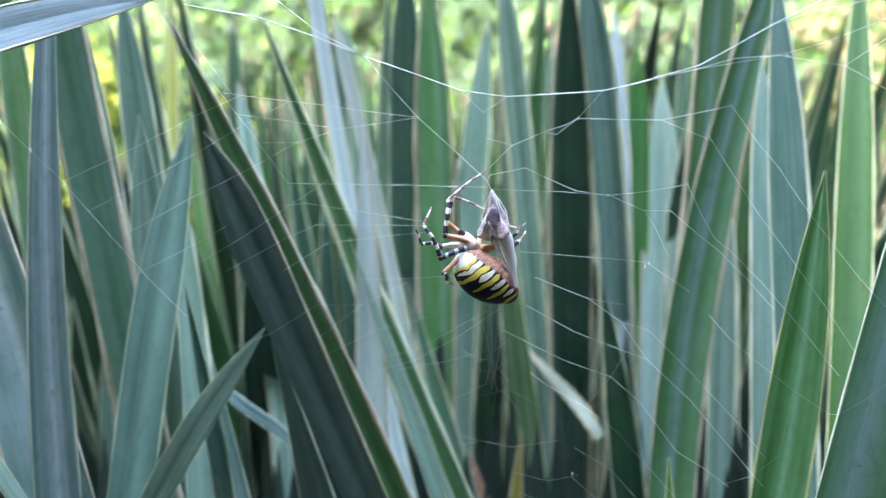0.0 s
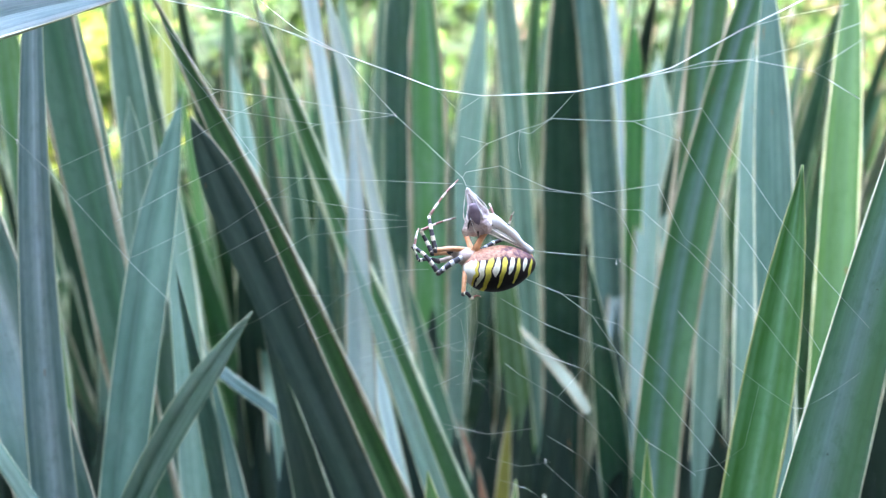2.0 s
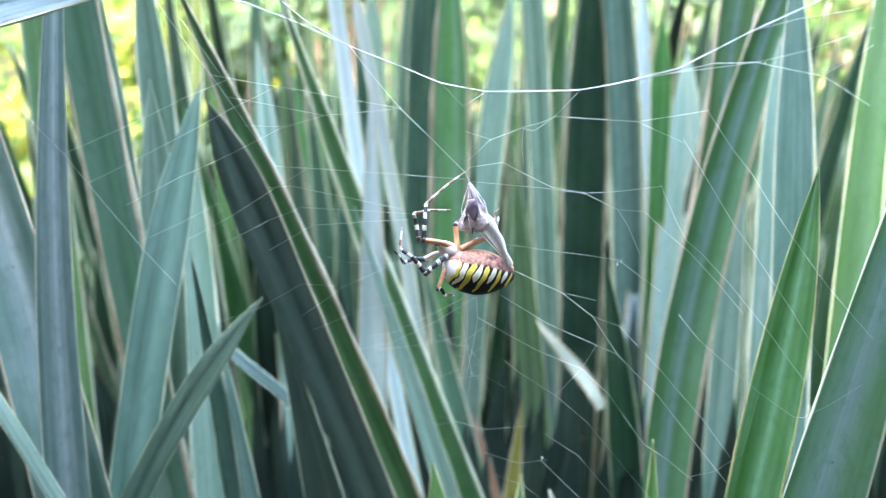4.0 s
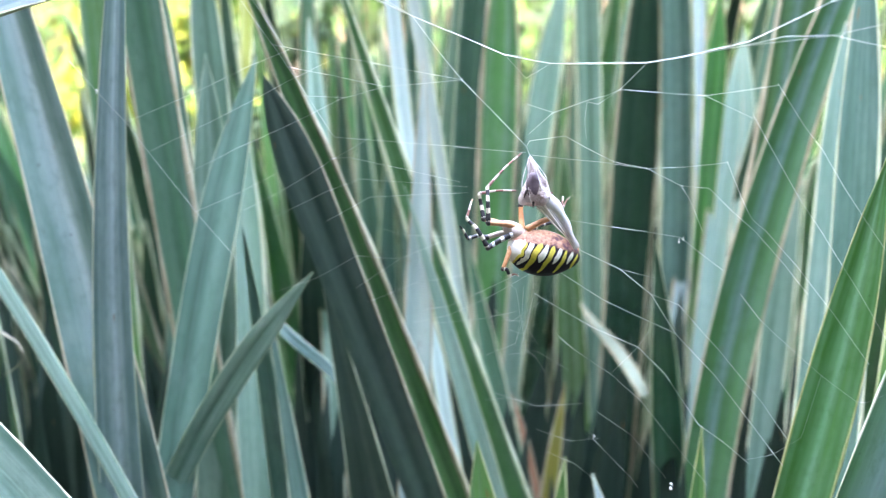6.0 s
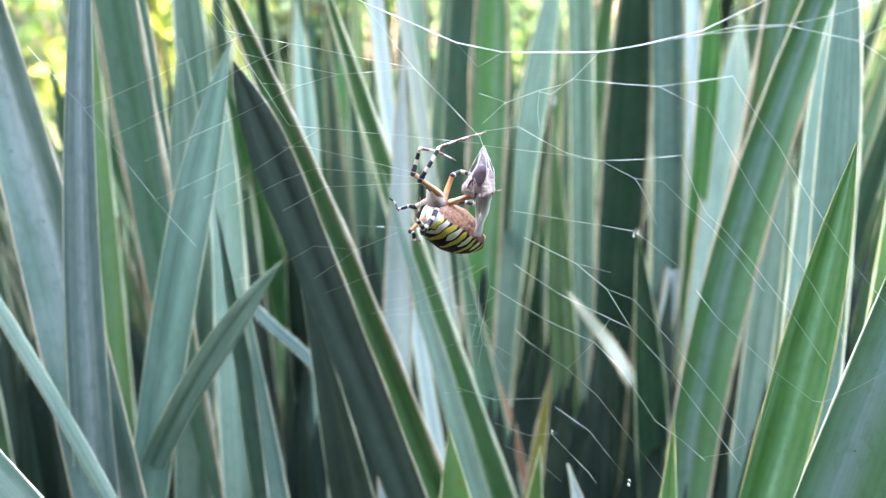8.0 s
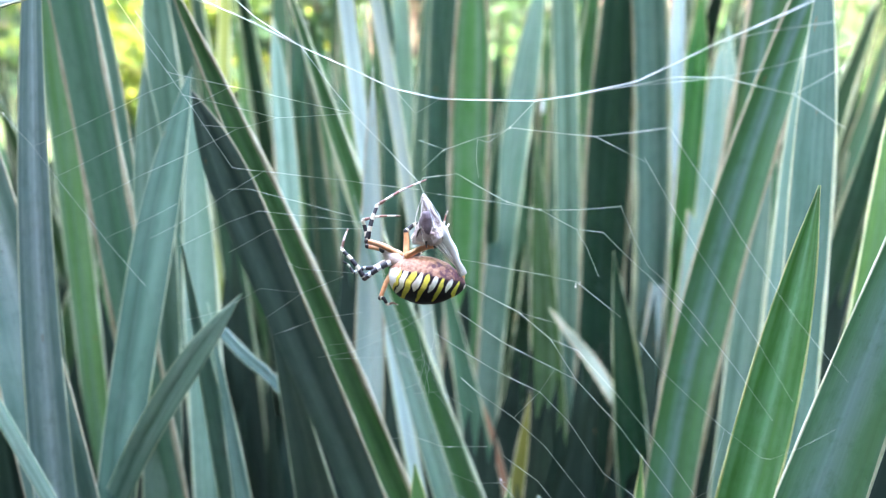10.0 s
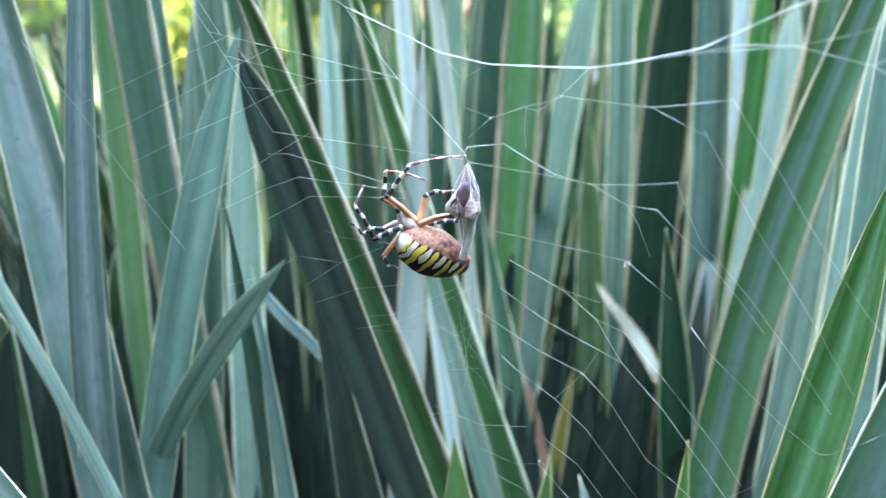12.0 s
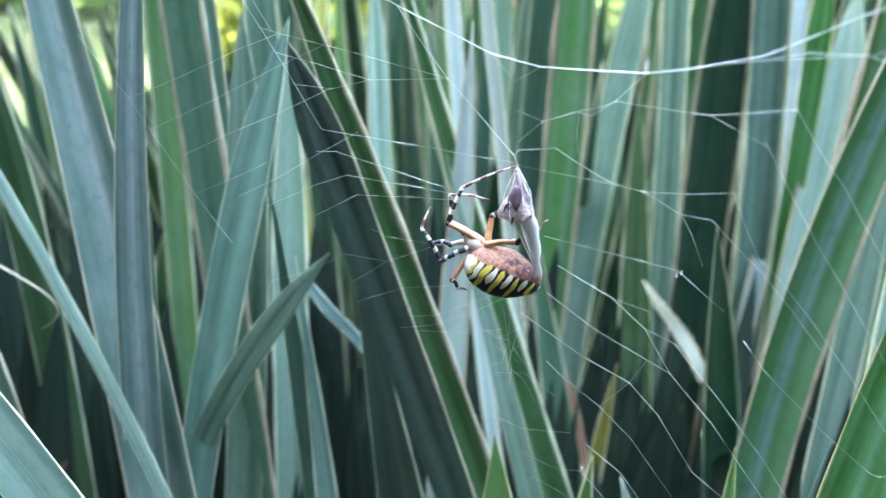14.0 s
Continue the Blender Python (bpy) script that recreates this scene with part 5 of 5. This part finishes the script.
    walk(PREY, [
        (0.0, pose(0.0112, 0.1740, 0.5382, 0.089, -6.701, 0.265)),
        (0.5, pose(0.0110, 0.1740, 0.5378, 0.275, -11.855, 0.207)),
        (1.0, pose(0.0108, 0.1742, 0.5377, 0.275, -20.467, 0.095)),
        (1.5, pose(0.0111, 0.1743, 0.5377, 0.191, -23.335, 0.132)),
        (2.0, pose(0.0108, 0.1742, 0.5379, 0.126, -20.745, 0.072)),
        (2.5, pose(0.0105, 0.1747, 0.5377, 0.154, -12.435, 0.009)),
        (5.0, pose(0.0102, 0.1739, 0.5378, 0.146, -12.485, -0.160)),
        (5.5, pose(0.0107, 0.1743, 0.5386, -0.199, -15.253, 0.088)),
        (6.0, pose(0.0104, 0.1751, 0.5386, -0.079, -14.358, 0.112)),
        (6.5, pose(0.0106, 0.1750, 0.5380, -0.000, -8.700, 0.000)),
        (7.0, pose(0.0105, 0.1742, 0.5382, 0.092, -0.990, 0.032)),
        (7.5, pose(0.0102, 0.1743, 0.5383, 0.026, 1.035, -0.067)),
        (8.0, pose(0.0103, 0.1737, 0.5382, 0.101, -0.754, -0.052)),
        (10.5, pose(0.0088, 0.1754, 0.5382, -0.817, -14.844, -0.694)),
        (11.0, pose(0.0085, 0.1742, 0.5386, -0.819, -8.296, -0.867)),
        (11.5, pose(0.0086, 0.1745, 0.5384, -0.703, -3.059, -0.967)),
        (12.0, pose(0.0082, 0.1750, 0.5384, -0.720, -2.526, -0.923)),
        (12.5, pose(0.0079, 0.1754, 0.5389, -0.840, -5.727, -0.886)),
        (13.0, pose(0.0084, 0.1753, 0.5377, -0.616, -7.176, -0.899)),
        (13.5, pose(0.0083, 0.1753, 0.5373, -0.524, -8.869, -0.878)),
        (14.0, pose(0.0082, 0.1758, 0.5376, -0.648, -8.173, -0.856)),
    ])
    walk(band, [
        (0.0, pose(0.0027, -0.0004, -0.0215, 0, -7.3, 0)),
        (0.5, pose(0.0064, -0.0004, -0.0196, 0, -23.2, 0)),
        (1.0, pose(0.0091, -0.0004, -0.0171, 0, -38.1, 0)),
        (1.5, pose(0.0108, -0.0004, -0.0178, 0, -41.6, 0)),
        (2.0, pose(0.0086, -0.0004, -0.0184, 0, -33.2, 0)),
        (2.5, pose(0.0055, -0.0004, -0.0190, 0, -20.4, 0)),
        (5.0, pose(0.0059, -0.0004, -0.0207, 0, -19.8, 0)),
        (5.5, pose(0.0064, -0.0004, -0.0225, 0, -19.4, 0)),
        (6.0, pose(0.0064, -0.0004, -0.0217, 0, -20.2, 0)),
        (6.5, pose(0.0043, -0.0004, -0.0216, 0, -13.0, 0)),
        (7.0, pose(-0.0002, -0.0004, -0.0235, 0, 3.4, 0)),
        (7.5, pose(-0.0015, -0.0004, -0.0213, 0, 8.8, 0)),
        (8.0, pose(-0.0004, -0.0004, -0.0191, 0, 5.3, 0)),
        (10.5, pose(0.0055, -0.0004, -0.0181, 0, -21.9, 0)),
        (11.0, pose(0.0028, -0.0004, -0.0198, 0, -8.6, 0)),
        (11.5, pose(0.0001, -0.0004, -0.0220, 0, 2.4, 0)),
        (12.0, pose(-0.0003, -0.0004, -0.0195, 0, 4.8, 0)),
        (12.5, pose(0.0017, -0.0004, -0.0186, 0, -4.4, 0)),
        (13.0, pose(0.0027, -0.0004, -0.0210, 0, -7.5, 0)),
        (13.5, pose(0.0036, -0.0004, -0.0199, 0, -11.7, 0)),
        (14.0, pose(0.0034, -0.0004, -0.0220, 0, -9.4, 0)),
    ])
    walk(leg_hub, [
        (0.0, pose(-0.0056, -0.0010, 0.0046, 0, -35.5, 0)),
        (0.5, pose(-0.0056, -0.0010, 0.0046, 0, -23.5, 0)),
        (1.0, pose(-0.0056, -0.0010, 0.0046, 0, -16.9, 0)),
        (1.5, pose(-0.0056, -0.0010, 0.0046, 0, -18.1, 0)),
        (2.0, pose(-0.0056, -0.0010, 0.0046, 0, -10.2, 0)),
        (2.5, pose(-0.0056, -0.0010, 0.0046, 0, -11.0, 0)),
        (5.0, pose(-0.0056, -0.0010, 0.0046, 0, -10.8, 0)),
        (5.5, pose(-0.0056, -0.0010, 0.0046, 0, -12.1, 0)),
        (6.0, pose(-0.0056, -0.0010, 0.0046, 0, -16.6, 0)),
        (6.5, pose(-0.0056, -0.0010, 0.0046, 0, -17.8, 0)),
        (7.0, pose(-0.0056, -0.0010, 0.0046, 0, -21.6, 0)),
        (7.5, pose(-0.0056, -0.0010, 0.0046, 0, -13.2, 0)),
        (8.0, pose(-0.0056, -0.0010, 0.0046, 0, -9.1, 0)),
        (10.5, pose(-0.0056, -0.0010, 0.0046, 0, -0.5, 0)),
        (11.0, pose(-0.0056, -0.0010, 0.0046, 0, -0.6, 0)),
        (11.5, pose(-0.0056, -0.0010, 0.0046, 0, -4.0, 0)),
        (12.0, pose(-0.0056, -0.0010, 0.0046, 0, 2.4, 0)),
        (12.5, pose(-0.0056, -0.0010, 0.0046, 0, 8.0, 0)),
        (13.0, pose(-0.0056, -0.0010, 0.0046, 0, 0.3, 0)),
        (13.5, pose(-0.0056, -0.0010, 0.0046, 0, -1.8, 0)),
        (14.0, pose(-0.0056, -0.0010, 0.0046, 0, -5.5, 0)),
    ])
    walk(leg_front, [
        (0.0, pose(-0.0066, -0.0012, 0.0038, 0, -14, 0)),
        (0.5, pose(-0.0066, -0.0012, 0.0038, 0, 4, 0)),
        (1.0, pose(-0.0066, -0.0012, 0.0038, 0, 10, 0)),
        (1.5, pose(-0.0066, -0.0012, 0.0038, 0, 22, 0)),
        (2.0, pose(-0.0066, -0.0012, 0.0038, 0, 14, 0)),
        (2.5, pose(-0.0066, -0.0012, 0.0038, 0, 0, 0)),
        (5.0, pose(-0.0066, -0.0012, 0.0038, 0, -6, 0)),
        (6.0, pose(-0.0066, -0.0012, 0.0038, 0, 4, 0)),
        (6.5, pose(-0.0066, -0.0012, 0.0038, 0, -6, 12)),
        (7.0, pose(-0.0066, -0.0012, 0.0038, 0, -20, 52)),
        (7.5, pose(-0.0066, -0.0012, 0.0038, 0, -24, 56)),
        (8.0, pose(-0.0066, -0.0012, 0.0038, 0, -28, 50)),
        (10.5, pose(-0.0066, -0.0012, 0.0038, 0, 4, 0)),
        (11.5, pose(-0.0066, -0.0012, 0.0038, 0, -16, 0)),
        (12.5, pose(-0.0066, -0.0012, 0.0038, 0, 2, 0)),
        (13.3, pose(-0.0066, -0.0012, 0.0038, 0, -10, 0)),
        (14.0, pose(-0.0066, -0.0012, 0.0038, 0, -4, 0)),
    ])
    walk(leg_front_far, [
        (0.0, pose(-0.0074, 0.0010, 0.0038, 0, -10, 0)),
        (1.0, pose(-0.0074, 0.0010, 0.0038, 0, 20, 0)),
        (2.0, pose(-0.0074, 0.0010, 0.0038, 0, 28, 0)),
        (2.5, pose(-0.0074, 0.0010, 0.0038, 0, 4, 0)),
        (5.0, pose(-0.0074, 0.0010, 0.0038, 0, 0, 0)),
        (6.0, pose(-0.0074, 0.0010, 0.0038, 0, 6, 0)),
        (6.5, pose(-0.0074, 0.0010, 0.0038, 0, -2, -10)),
        (7.0, pose(-0.0074, 0.0010, 0.0038, 0, -14, -50)),
        (8.0, pose(-0.0074, 0.0010, 0.0038, 0, -22, -54)),
        (10.5, pose(-0.0074, 0.0010, 0.0038, 0, 0, 0)),
        (11.0, pose(-0.0074, 0.0010, 0.0038, 0, -12, 0)),
        (12.0, pose(-0.0074, 0.0010, 0.0038, 0, -20, 0)),
        (13.0, pose(-0.0074, 0.0010, 0.0038, 0, 6, 0)),
        (14.0, pose(-0.0074, 0.0010, 0.0038, 0, 0, 0)),
    ])
    walk(leg_prey, [
        (0.0, pose(-0.0048, -0.0014, 0.0046, 0, 0, 0)),
        (1.0, pose(-0.0048, -0.0014, 0.0046, 0, -14, 0)),
        (1.5, pose(-0.0048, -0.0014, 0.0046, 0, -22, 0)),
        (2.5, pose(-0.0048, -0.0014, 0.0046, 0, 4, 0)),
        (5.0, pose(-0.0048, -0.0014, 0.0046, 0, 8, 0)),
        (6.5, pose(-0.0048, -0.0014, 0.0046, 0, 0, 0)),
        (7.5, pose(-0.0048, -0.0014, 0.0046, 0, -18, 0)),
        (8.0, pose(-0.0048, -0.0014, 0.0046, 0, -10, 0)),
        (10.5, pose(-0.0048, -0.0014, 0.0046, 0, 10, 0)),
        (12.0, pose(-0.0048, -0.0014, 0.0046, 0, -6, 0)),
        (13.0, pose(-0.0048, -0.0014, 0.0046, 0, 6, 0)),
        (14.0, pose(-0.0048, -0.0014, 0.0046, 0, 12, 0)),
    ])
    walk(leg_back, [
        (0.0, pose(-0.0034, 0.0014, 0.0046, 0, -14, 0)),
        (1.0, pose(-0.0034, 0.0014, 0.0046, 0, 6, 0)),
        (2.0, pose(-0.0034, 0.0014, 0.0046, 0, 12, 0)),
        (2.5, pose(-0.0034, 0.0014, 0.0046, 0, 0, 0)),
        (5.0, pose(-0.0034, 0.0014, 0.0046, 0, -4, 0)),
        (5.5, pose(-0.0034, 0.0014, 0.0046, 0, 12, 0)),
        (6.5, pose(-0.0034, 0.0014, 0.0046, 0, 0, 0)),
        (7.5, pose(-0.0034, 0.0014, 0.0046, 0, 24, 0)),
        (8.0, pose(-0.0034, 0.0014, 0.0046, 0, 10, 0)),
        (10.5, pose(-0.0034, 0.0014, 0.0046, 0, -8, 0)),
        (12.0, pose(-0.0034, 0.0014, 0.0046, 0, 4, 0)),
        (14.0, pose(-0.0034, 0.0014, 0.0046, 0, 8, 0)),
    ])


motions()
